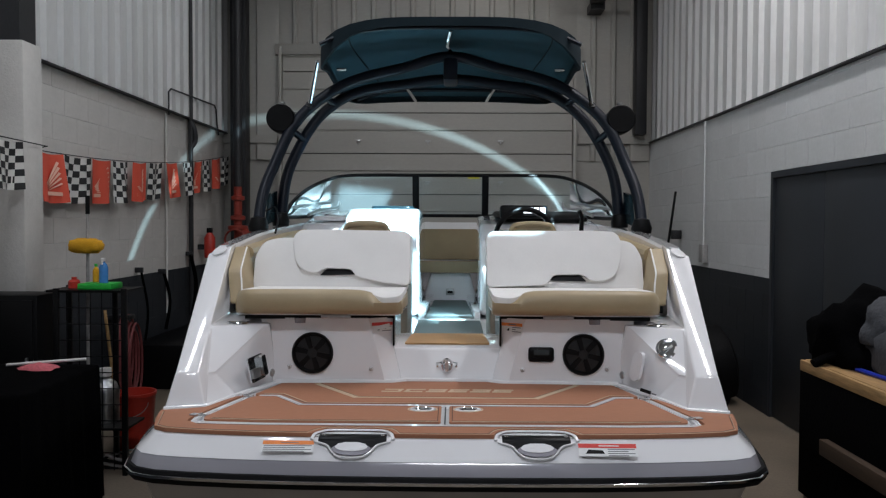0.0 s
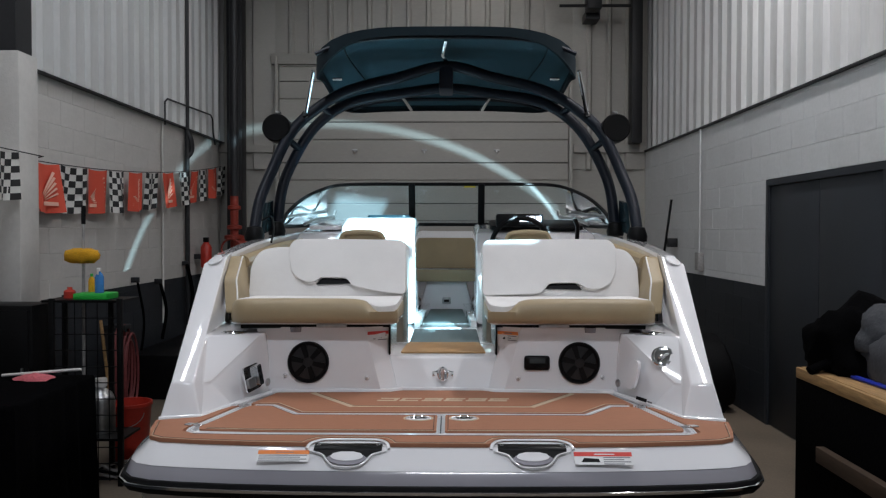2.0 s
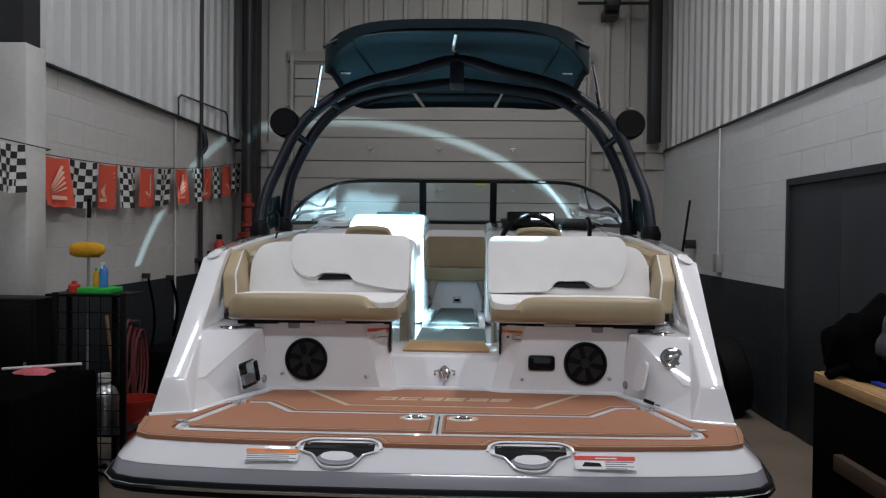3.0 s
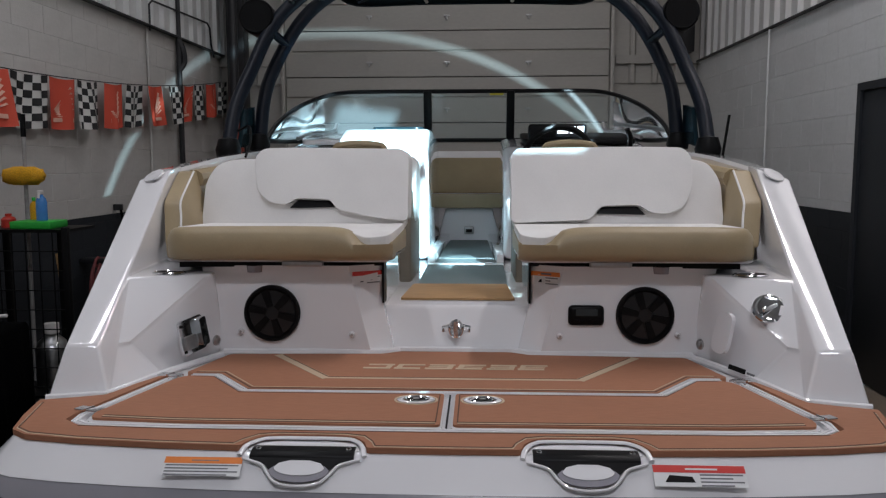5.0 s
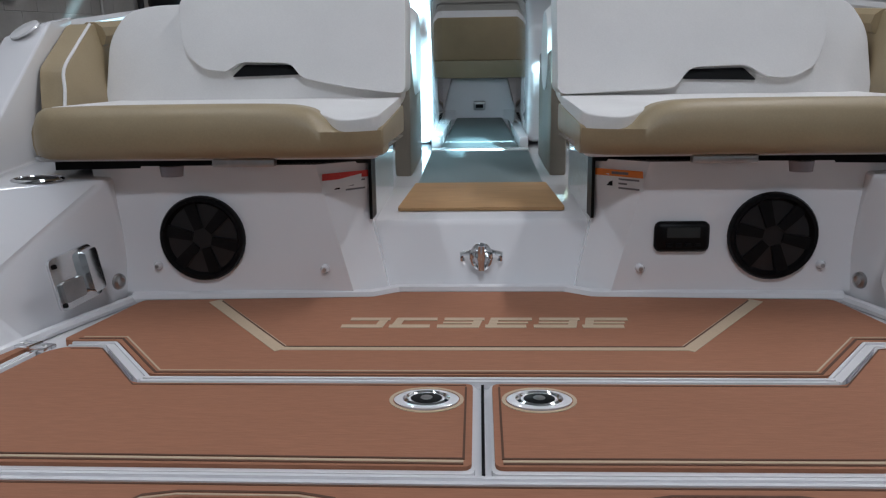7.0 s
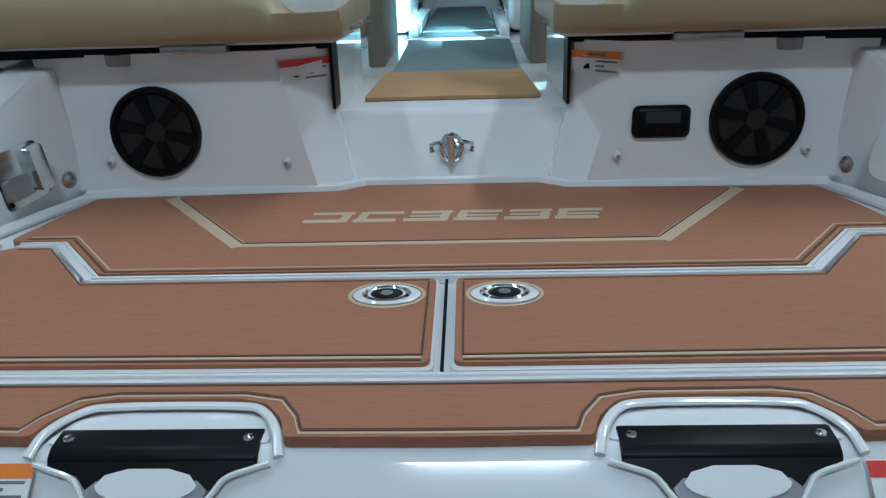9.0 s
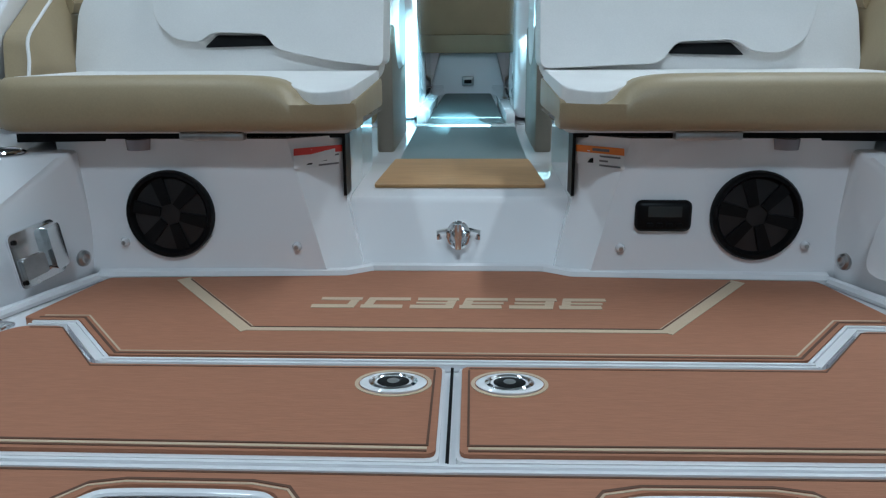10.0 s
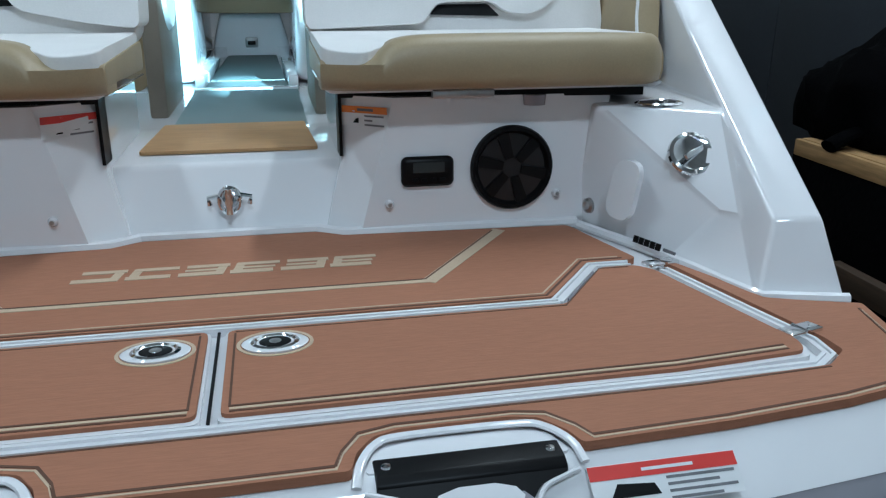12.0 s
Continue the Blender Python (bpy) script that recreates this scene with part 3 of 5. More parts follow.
bump = [(0.412, 2.381), (0.402, 2.409), (0.378, 2.44), (0.345, 2.448), (0.215, 2.447), (0.183, 2.437), (0.162, 2.409), (0.153, 2.378)]
aft = ([(0.0, 2.474), (0.60, 2.478), (0.803, 2.490), (0.848, 2.525), (0.847, 2.565), (0.770, 2.865), (0.757, 2.905), (0.770, 2.905), (0.815, 2.80), (0.846, 2.712), (0.90, 2.690), (0.985, 2.662), (0.958, 2.545),
         (0.930, 2.459), (0.885, 2.428), (0.77, 2.407), (0.60, 2.39)] + bump + [(0.0, 2.376)])
ap = aft + mirror(aft)[1:-1]
part("aft_pad", deck_panel(ap, BASE, 0.006, 0.006), FOAM, boat, "brown foam border pad")
# routed grooves and cream inlays
zt = lambda x, y: zd(x, y) + 0.0055
for s in (1, -1):
    edge = [(0.0, 2.388), (s * 0.138, 2.389), (s * 0.147, 2.415), (s * 0.168, 2.447), (s * 0.21, 2.4575), (s * 0.35, 2.4585), (s * 0.388, 2.45), (s * 0.415, 2.419), (s * 0.427, 2.394),
            (s * 0.60, 2.402), (s * 0.77, 2.419), (s * 0.882, 2.441), (s * 0.922, 2.469), (s * 0.966, 2.645)]
    part("groove", ribbon(edge, 0.004, 0.0012, zt), FOAM_DARK, boat)
    part("inlay", ribbon([(x * 1.0, y - 0.006) for x, y in edge], 0.003, 0.0012, zt), CREAM, boat)
    part("groove", ribbon([(0, 2.4715), (s * 0.60, 2.4745), (s * 0.80, 2.485)], 0.003, 0.0012, zt), FOAM_DARK, boat)
    part("groove", ribbon([(0, 2.785), (s * 0.506, 2.785), (s * 0.618, 2.924), (s * 0.695, 2.924)], 0.004, 0.0012, zt), FOAM_DARK, boat)
    part("inlay", ribbon([(0, 2.793), (s * 0.502, 2.793), (s * 0.614, 2.932), (s * 0.69, 2.932)], 0.003, 0.0012, zt), CREAM, boat)
    part("inlay", ribbon([(0, 2.880), (s * 0.338, 2.880)], 0.012, 0.0014, zt), CREAM, boat)
    part("inlay", ribbon([(s * 0.330, 2.876), (s * 0.520, 3.120)], 0.026, 0.0013, zt), CREAM, boat)
    part("groove", ribbon([(0, 2.8885), (s * 0.328, 2.8885), (s * 0.505, 3.118)], 0.003, 0.0018, zt), FOAM_DARK, boat)
# the maker's mark as plain cream blocks: two slanted bars and a short post each
for i in range(6):
    x0, lean = -0.243 + i * 0.0850, 0.006
    block = part("mark", ribbon([(x0 + lean, 3.018), (x0 + lean + 0.072, 3.018)], 0.013, 0.0016, zt), CREAM, boat, "cream inlaid block")
    part("bar", ribbon([(x0 - lean, 2.982), (x0 - lean + 0.072, 2.982)], 0.015, 0.0016, zt), CREAM, block)
    px_ = x0 + (0.008 if i % 2 else 0.064)
    part("post", ribbon([(px_ - 0.004, 2.976), (px_ + 0.004, 3.022)], 0.015, 0.0014, zt), CREAM, block)
    if i > 1:
        part("bar", ribbon([(x0 + 0.004, 3.000), (x0 + 0.070, 3.000)], 0.008, 0.0015, zt), CREAM, block)

# grab handles let into the aft edge
def fascia(z):
    """The sloping white edge of the platform: its y at a height."""
    return 2.364 - (1.0 - z) * 1.15


def on_fascia(hx, out0, out1):
    return lambda p, k: (hx + p[0], fascia(p[1]) - (out0, out1)[k] * 0.62, p[1] + (out0, out1)[k] * 0.78)


for s in (1, -1):
    hx = s * 0.283
    bar = [(2.366, 0.9945), (2.361, 0.998), (2.364, 1.006), (2.374, 1.0125), (2.401, 1.0155), (2.408, 1.011), (2.408, 0.994)]
    h = part("grab_handle", prism(bar, lambda p, k: (hx + (-0.105, 0.105)[k], p[0], p[1]), 0.0025, 2), BLACK, boat, "black plastic grab handle")
    # flat black and grey layers paint the pocket's shade; no hollow is cut
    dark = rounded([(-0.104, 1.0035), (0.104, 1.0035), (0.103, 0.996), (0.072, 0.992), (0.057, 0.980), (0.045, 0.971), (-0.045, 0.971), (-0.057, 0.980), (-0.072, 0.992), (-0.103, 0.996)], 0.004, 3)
    part("pocket", prism(dark, on_fascia(hx, 0.0, 0.003)), BLACK, h, "flat black shape painted as the hand pocket's shade")
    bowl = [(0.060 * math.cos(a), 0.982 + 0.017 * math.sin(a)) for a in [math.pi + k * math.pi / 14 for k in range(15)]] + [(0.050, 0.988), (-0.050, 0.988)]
    part("pocket_shade", prism(bowl, on_fascia(hx, 0.001, 0.0045)), GEL_GREY, h, "grey crescent painted as the pocket's lower shade")
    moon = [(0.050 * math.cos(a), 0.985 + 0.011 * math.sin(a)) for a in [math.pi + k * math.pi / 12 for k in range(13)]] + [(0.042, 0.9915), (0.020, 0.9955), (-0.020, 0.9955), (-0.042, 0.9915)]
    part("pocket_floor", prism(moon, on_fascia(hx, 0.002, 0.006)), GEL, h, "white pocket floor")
    rim = [(-0.118, 0.9995), (-0.098, 0.9955), (-0.076, 0.990), (-0.062, 0.978), (-0.042, 0.965), (-0.015, 0.961), (0.015, 0.961), (0.042, 0.965), (0.062, 0.978), (0.076, 0.990), (0.098, 0.9955), (0.118, 0.9995)]
    part("rim", sweep(smooth_path([(hx + x, fascia(zz) - 0.001, zz + 0.001) for x, zz in rim], 4), 0.0032, 8), GEL, h, "white moulded rim")
    lip = [(-0.126, 2.367), (-0.119, 2.393), (-0.098, 2.429), (-0.064, 2.44), (0.064, 2.44), (0.098, 2.429), (0.119, 2.393), (0.126, 2.367)]
    part("lip", sweep(smooth_path([(hx + x, y, zd(0, y) + (0.001 if y > 2.381 else -0.009)) for x, y in lip], 4), 0.0058, 8, flat=0.6), GEL, h, "white moulded lip")
    part("recess", prism(rounded([(-0.116, 2.383), (0.116, 2.383), (0.10, 2.425), (0.05, 2.437), (-0.05, 2.437), (-0.10, 2.425)], 0.01, 3), lambda p, k: (hx + p[0], p[1], zd(0, p[1]) + (-0.008, -0.004)[k])), GEL, h)
    for dx in (-0.092, 0.092):
        part("screw", lathe([(0.0, 0), (0.006, 0), (0.005, 0.002), (0, 0.003)], pose(hx + dx, 2.388, 1.0135), 12), CHROME, h, "chrome screw")


def sticker(x0, x1, z0, z1, yf, head, lines, picture=None):
    """A warning label on a face y = yf(z): coloured head, grey bars for the small print."""
    p = part("warning_label", prism([(x0, z0), (x1, z0), (x1, z1), (x0, z1)], lambda q, k: (q[0], yf(q[0], q[1]) - (0.0, 0.0012)[k], q[1])), PAPER, boat, "printed warning label")
    hz = z1 - (z1 - z0) * 0.34
    part("head", prism([(x0, hz), (x1, hz), (x1, z1), (x0, z1)], lambda q, k: (q[0], yf(q[0], q[1]) - (0.0011, 0.002)[k], q[1])), head, p, "coloured heading band")
    part("bar", prism([(x0 + (x1 - x0) * 0.35, hz + 0.004), (x1 - (x1 - x0) * 0.3, hz + 0.004), (x1 - (x1 - x0) * 0.3, z1 - 0.004), (x0 + (x1 - x0) * 0.35, z1 - 0.004)],
                      lambda q, k: (q[0], yf(q[0], q[1]) - (0.0019, 0.0024)[k], q[1])), INK if head is ORANGE else PAPER, p)
    xa = x0 + 0.004 if picture is None else x0 + (x1 - x0) * 0.5
    for i in range(lines):
        zz = hz - (hz - z0) * (i + 0.6) / lines
        bh_ = (hz - z0) / lines * 0.2
        part("bar", prism([(xa, zz - bh_), (x1 - 0.006 - 0.02 * (i % 2), zz - bh_), (x1 - 0.006 - 0.02 * (i % 2), zz + bh_), (xa, zz + bh_)], lambda q, k: (q[0], yf(q[0], q[1]) - (0.0011, 0.0018)[k], q[1])), INK, p)
    if picture is not None:
        part("pictogram", prism([(x0 + 0.02, z0 + 0.006), (xa - 0.01, z0 + 0.006), (xa - 0.015, z0 + 0.014), (x0 + 0.03, z0 + 0.016)], lambda q, k: (q[0], yf(q[0], q[1]) - (0.0011, 0.0018)[k], q[1])), BLACK, p)


sticker(-0.556, -0.399, 0.974, 1.0015, lambda x, z: fascia(z) - 0.0012, ORANGE, 4)
sticker(0.408, 0.584, 0.970, 1.0, lambda x, z: fascia(z) - 0.0012, RED_PRINT, 4, 1)


# the after wall of the cockpit: side panels, sloping facets, lower middle panel with the step
def wall_y(z):
    return 3.150 + (z - 1.05) * 0.05


ZW = 1.318
for s in (1, -1):
    prof = [(s * 0.243, 1.035), (s * 0.3194, ZW), (s * 0.76, ZW), (s * 0.71, 1.035)]
    part("after_panel", prism(prof, lambda p, k: (p[0], wall_y(p[1]) + (0, 0.04)[k], p[1])), GEL, boat, "white after bulkhead panel")
    b = loft([[(s * (0.243 + 0.27 * (zz - 1.035)), wall_y(zz), zz), (s * xi, yi, zz)] for zz, xi, yi in ((1.035, 0.180, 3.192), (1.10, 0.198, 3.214), (1.190, 0.222, 3.236), (ZW, 0.222, 3.240))], False)
    r = bmesh.ops.extrude_face_region(b, geom=b.faces[:])
    bmesh.ops.translate(b, vec=(0, 0.03, 0), verts=[v for v in r["geom"] if isinstance(v, bmesh.types.BMVert)])
    part("after_facet", b, GEL, boat, "white slanted facet")
    part("fillet", sweep([(s * 0.170, 3.186, zd(0, 3.18) + 0.006), (s * 0.215, 3.158, zd(0, 3.15) + 0.006), (s * 0.40, 3.150, zd(0, 3.15) + 0.006), (s * 0.690, 3.142, zd(0, 3.14) + 0.006)], 0.012, 8), GEL, boat, "rounded foot of the bulkhead")
b = loft([[(-0.18, 3.195, 1.035), (0.18, 3.195, 1.035)], [(-0.222, 3.286, 1.172), (0.222, 3.286, 1.172)], [(-0.222, 3.292, 1.181), (0.222, 3.292, 1.181)], [(-0.222, 3.302, 1.186), (0.222, 3.302, 1.186)], [(-0.222, 3.70, 1.20), (0.222, 3.70, 1.20)], [(-0.222, 3.70, 1.10), (0.222, 3.70, 1.10)]], False)
r = bmesh.ops.extrude_face_region(b, geom=b.faces[:])
bmesh.ops.translate(b, vec=(0, 0.02, -0.02), verts=[v for v in r["geom"] if isinstance(v, bmesh.types.BMVert)])
part("middle_panel", b, GEL, boat, "white lower bulkhead panel with a step")
part("fillet", sweep([(-0.172, 3.188, zd(0, 3.19) + 0.006), (0.172, 3.188, zd(0, 3.19) + 0.006)], 0.012, 8), GEL, boat)
part("step_pad", prism(rounded([(-0.184, 3.372), (0.184, 3.372), (0.168, 3.70), (-0.168, 3.70)], 0.01, 3), lambda p, k: (p[0], p[1], 1.187 + 0.033 * (p[1] - 3.27) + (0, 0.007)[k])), STEP_TAN, boat, "tan foam step pad")

# speakers in the after wall
for s in (1, -1):
    m = pose(0.553 if s > 0 else -0.546, wall_y(1.177), 1.177, 90, 0, 0) @ Matrix.Scale(0.955, 4)
    sp = part("speaker", lathe([(0.070, 0.0), (0.088, 0.0), (0.0885, 0.010), (0.085, 0.016), (0.078, 0.016), (0.072, 0.008), (0.070, 0.0)], m, 40), BLACK, boat, "round black marine speaker")
    part("cone", lathe([(0.074, 0.006), (0.068, 0.004), (0.045, -0.012), (0.03, -0.016), (0.0, -0.016)], m, 32), CONE, sp, "glossy dark grey cone")
    part("dust_cap", lathe([(0.030, -0.014), (0.026, -0.004), (0.014, 0.004), (0.0, 0.006)], m, 24), BLACK, sp)
    for k in range(6):
        a = k * math.pi / 3 + 0.82
        part("screw", lathe([(0.0, 0.0), (0.004, 0.0), (0.003, 0.002), (0.0, 0.0025)], m @ pose(0.0815 * math.cos(a), 0.0815 * math.sin(a), 0.0155), 8), RUBBER, sp)
    for k in range(6):
        a = k * math.pi / 3 + 0.3
        part("spoke", prism([(-0.009, 0.02), (0.009, 0.02), (0.013, 0.076), (-0.013, 0.076)],
                            lambda p, q: m @ (Matrix.Rotation(a, 4, "Z") @ Vector((p[0], p[1], (0.006, 0.011)[q])))), BLACK, sp)
for x, zz in ((0.306, 1.114), (-0.307, 1.114), (0.648, 1.120), (-0.640, 1.122)):
    st = part("snap", lathe([(0.0, 0), (0.009, 0), (0.009, 0.004), (0.006, 0.010), (0.0, 0.011)], pose(x, wall_y(zz), zz, 90, 0, 0), 16), GEL, boat, "white snap stud")
    part("centre", lathe([(0.0, 0.009), (0.004, 0.0095), (0.004, 0.012), (0.0, 0.012)], pose(x, wall_y(zz), zz, 90, 0, 0), 10), STEEL, st)
rem = part("stereo_remote", box(0.330, wall_y(1.176) - 0.016, 1.147, 0.434, wall_y(1.176) + 0.004, 1.206, 0.012, 3), BLACK, boat, "black stereo remote with a small screen")
part("screen", box(0.352, wall_y(1.18) - 0.0175, 1.176, 0.414, wall_y(1.18) - 0.0155, 1.196), SCREEN, rem, "dim grey screen")
for k in range(4):
    part("button", box(0.350 + k * 0.018, wall_y(1.16) - 0.0185, 1.157, 0.362 + k * 0.018, wall_y(1.16) - 0.015, 1.165, 0.001, 1), RUBBER, rem)
ty = 3.246
tow = part("tow_eye", lathe([(0.0, 0), (0.022, 0), (0.022, 0.004), (0.016, 0.012), (0.0, 0.014)], pose(0, ty, 1.122, 66, 0, 0), 20), CHROME, boat, "chrome ski tow eye with folded wings")
part("loop", sweep([(0.019 * math.sin(a), ty - 0.030, 1.122 + 0.025 * math.cos(a)) for a in [k * math.pi / 9 for k in range(18)]], 0.005, 8, closed=True), CHROME, tow)
part("post", sweep([(0, ty, 1.122), (0, ty - 0.05, 1.122)], 0.008, 10), CHROME, tow)
part("bar", sweep([(0, ty - 0.045, 1.148), (0, ty - 0.045, 1.098)], 0.007, 10), CHROME, tow)
for s in (1, -1):
    part("wing", sweep([(s * 0.018, ty - 0.02, 1.13), (s * 0.04, ty - 0.02, 1.126), (s * 0.038, ty - 0.02, 1.112)], 0.006, 8), CHROME, tow)
for s in (1, -1):
    sticker(s * 0.266 - 0.040, s * 0.266 + 0.040, 1.262, 1.300, lambda x, z: wall_y(z) - 0.008 + max(0.0, 0.243 + 0.27 * (z - 1.035) - abs(x)) / (0.021 + 0.27 * (z - 1.035)) * (3.239 - wall_y(z)), ORANGE if s > 0 else RED_PRINT, 3, 1)

# quarter mouldings on both sides
for s in (1, -1):
    P = {"A0": (0.690, 3.18, 1.035), "A1": (0.790, 2.93, 1.03), "A2": (0.852, 2.738, 1.024), "A4": (0.990, 2.700, 1.02),
         "C0": (0.718, 3.130, 1.296), "C1": (0.872, 2.905, 1.127), "C2": (0.882, 2.850, 1.129), "M0": (0.890, 2.775, 1.148), "M1": (0.966, 2.752, 1.152),
         "K": (0.920, 3.005, 1.296), "K2": (0.958, 3.40, 1.32), "S0": (0.735, 3.40, 1.312), "T0": (0.970, 3.47, 1.615), "T1": (1.062, 3.43, 1.578),
         "Z1": (1.075, 3.43, 1.04), "G0": (0.985, 3.60, 1.632), "G1": (1.078, 3.62, 1.605), "Z2": (1.09, 3.62, 1.05), "B0": (0.735, 3.40, 1.03)}
    b = bmesh.new()
    V = {k: b.verts.new((s * v[0], v[1], v[2])) for k, v in P.items()}
    for names in ("A0 A1 C1 C0", "A1 A2 C2 C1", "A2 M0 C2", "A2 A4 M1 M0", "C0 C1 C2 K", "C2 M0 K", "C0 K K2 S0", "K T0 K2", "M0 M1 T1 T0 K", "A4 Z1 M1", "M1 Z1 T1", "T0 T1 G1 G0", "T1 Z1 Z2 G1", "T0 G0 K2", "A0 C0 S0 B0"):
        b.faces.new([V[k] for k in names.split()])
    bmesh.ops.recalc_face_normals(b, faces=b.faces)
    bmesh.ops.bevel(b, geom=[e for e in b.edges if len(e.link_faces) == 2 and e.calc_face_angle(0) > 0.12], offset=0.008, segments=4, affect="EDGES", profile=0.5, clamp_overlap=True)
    quarter = part("quarter_moulding", b, GEL, boat, "glossy white quarter moulding beside the platform", angle=0.3)
    part("cap", lathe([(0.0, 0), (0.036, 0), (0.034, 0.004), (0.0, 0.006)], pose(s * 1.012, 3.435, 1.592) @ pose(0, 0, 0, 30, s * 20, 0), 20), GEL, quarter, "white round cap")
    cup = part("cup_holder", lathe([(0.040, 0.0), (0.050, 0.0), (0.050, 0.002), (0.044, 0.005), (0.040, 0.003), (0.038, -0.002)], pose(s * 0.837, 3.105, 1.300, 2, 0, 0) @ Matrix.Diagonal((1, 0.72, 1, 1)), 28), CHROME, boat, "steel cup holder ring")
    part("well", lathe([(0.0, 0.0), (0.041, 0.0), (0.041, 0.003), (0.0, 0.0025)], pose(s * 0.837, 3.105, 1.300, 2, 0, 0) @ Matrix.Diagonal((1, 0.72, 1, 1)), 24), BLACK, cup, "dark well")
    part("foot_fillet", sweep(smooth_path([(s * 0.690, 3.145, 1.055), (s * 0.785, 2.925, 1.044), (s * 0.842, 2.742, 1.035), (s * 0.872, 2.722, 1.033), (s * 0.985, 2.692, 1.031)], 3), 0.010, 8), GEL, boat, "rounded foot of the moulding")
    part("drain_fitting", lathe([(0.0, 0.006), (0.006, 0.006), (0.009, 0.008), (0.015, 0.005), (0.016, 0)], pose(s * 0.700, 3.10, 1.103, 90, 0, -70 * s), 18), STEEL, boat, "steel drain fitting")
# fuel filler, stern shower cover and the engine maker's mark on the starboard side; chrome plate to port
fl = part("fuel_filler", lathe([(0.0, 0.006), (0.030, 0.006), (0.036, 0.008), (0.043, 0.006), (0.045, 0.0)], pose(0.845, 2.975, 1.222) @ pose(0, 0, 0, 50, -14, 0), 28), CHROME, boat, "chrome fuel filler cap")
part("grip", box(-0.028, -0.006, 0.005, 0.028, 0.006, 0.013, 0.003), CHROME, fl, "", pose(0.845, 2.975, 1.222) @ pose(0, 0, 0, 50, -14, 25))


def on_inner(s, along, z, out):
    """A place on the inner face of a quarter moulding: along runs aft from the bulkhead."""
    base, aft_ = Vector((0.706, 3.135)), Vector((0.832, 2.79))
    d = (aft_ - base).normalized()
    lean = (z - 1.04) * (0.24 + along * 0.1)
    nrm = Vector((-1, -0.36)).normalized()
    q = base + d * along + nrm * (out - lean * 0.95) + Vector((-0.022, 0))
    return Vector((s * q.x, q.y, z))


cov = rounded([(0.080, 1.097), (0.150, 1.090), (0.150, 1.202), (0.085, 1.204)], 0.03, 4)
sc = part("shower_cover", prism(cov, lambda p, k: on_inner(1, p[0], p[1], (0.0, 0.012)[k])), GEL, boat, "white oval shower cover")
for i in range(5):
    part("mark", prism([(0.165 + i * 0.014, 1.060), (0.176 + i * 0.014, 1.060), (0.176 + i * 0.014, 1.072), (0.165 + i * 0.014, 1.072)], lambda p, k: on_inner(1, p[0], p[1] - 0.03 * (p[0] - 0.15), (0.001, 0.004)[k])), BLACK, boat, "black printed block")
part("mark", prism([(0.240, 1.060), (0.268, 1.059), (0.268, 1.064), (0.240, 1.065)], lambda p, k: on_inner(1, p[0], p[1], (0.001, 0.004)[k])), INK, boat, "grey printed bar")
pl = part("stainless_plate", prism(rounded([(0.075, 1.092), (0.175, 1.078), (0.175, 1.172), (0.075, 1.186)], 0.012, 3), lambda p, k: on_inner(-1, p[0], p[1], (0.002, 0.008)[k])), CHROME, boat, "polished plate with a folded hook")
part("roller", prism(rounded([(0.080, 1.105), (0.108, 1.10), (0.108, 1.176), (0.080, 1.182)], 0.008, 3), lambda p, k: on_inner(-1, p[0], p[1], (0.006, 0.026)[k])), CHROME, pl)
part("hook", prism(rounded([(0.118, 1.10), (0.165, 1.094), (0.165, 1.13), (0.118, 1.135)], 0.005, 3), lambda p, k: on_inner(-1, p[0], p[1], (0.006, 0.016)[k])), STEEL, pl)
for a, zz in ((0.165, 1.160), (0.165, 1.090)):
    part("screw", prism(rounded([(a - 0.004, zz - 0.004), (a + 0.004, zz - 0.004), (a + 0.004, zz + 0.004), (a - 0.004, zz + 0.004)], 0.003, 3), lambda p, k: on_inner(-1, p[0], p[1], (0.006, 0.011)[k])), BLACK, pl)

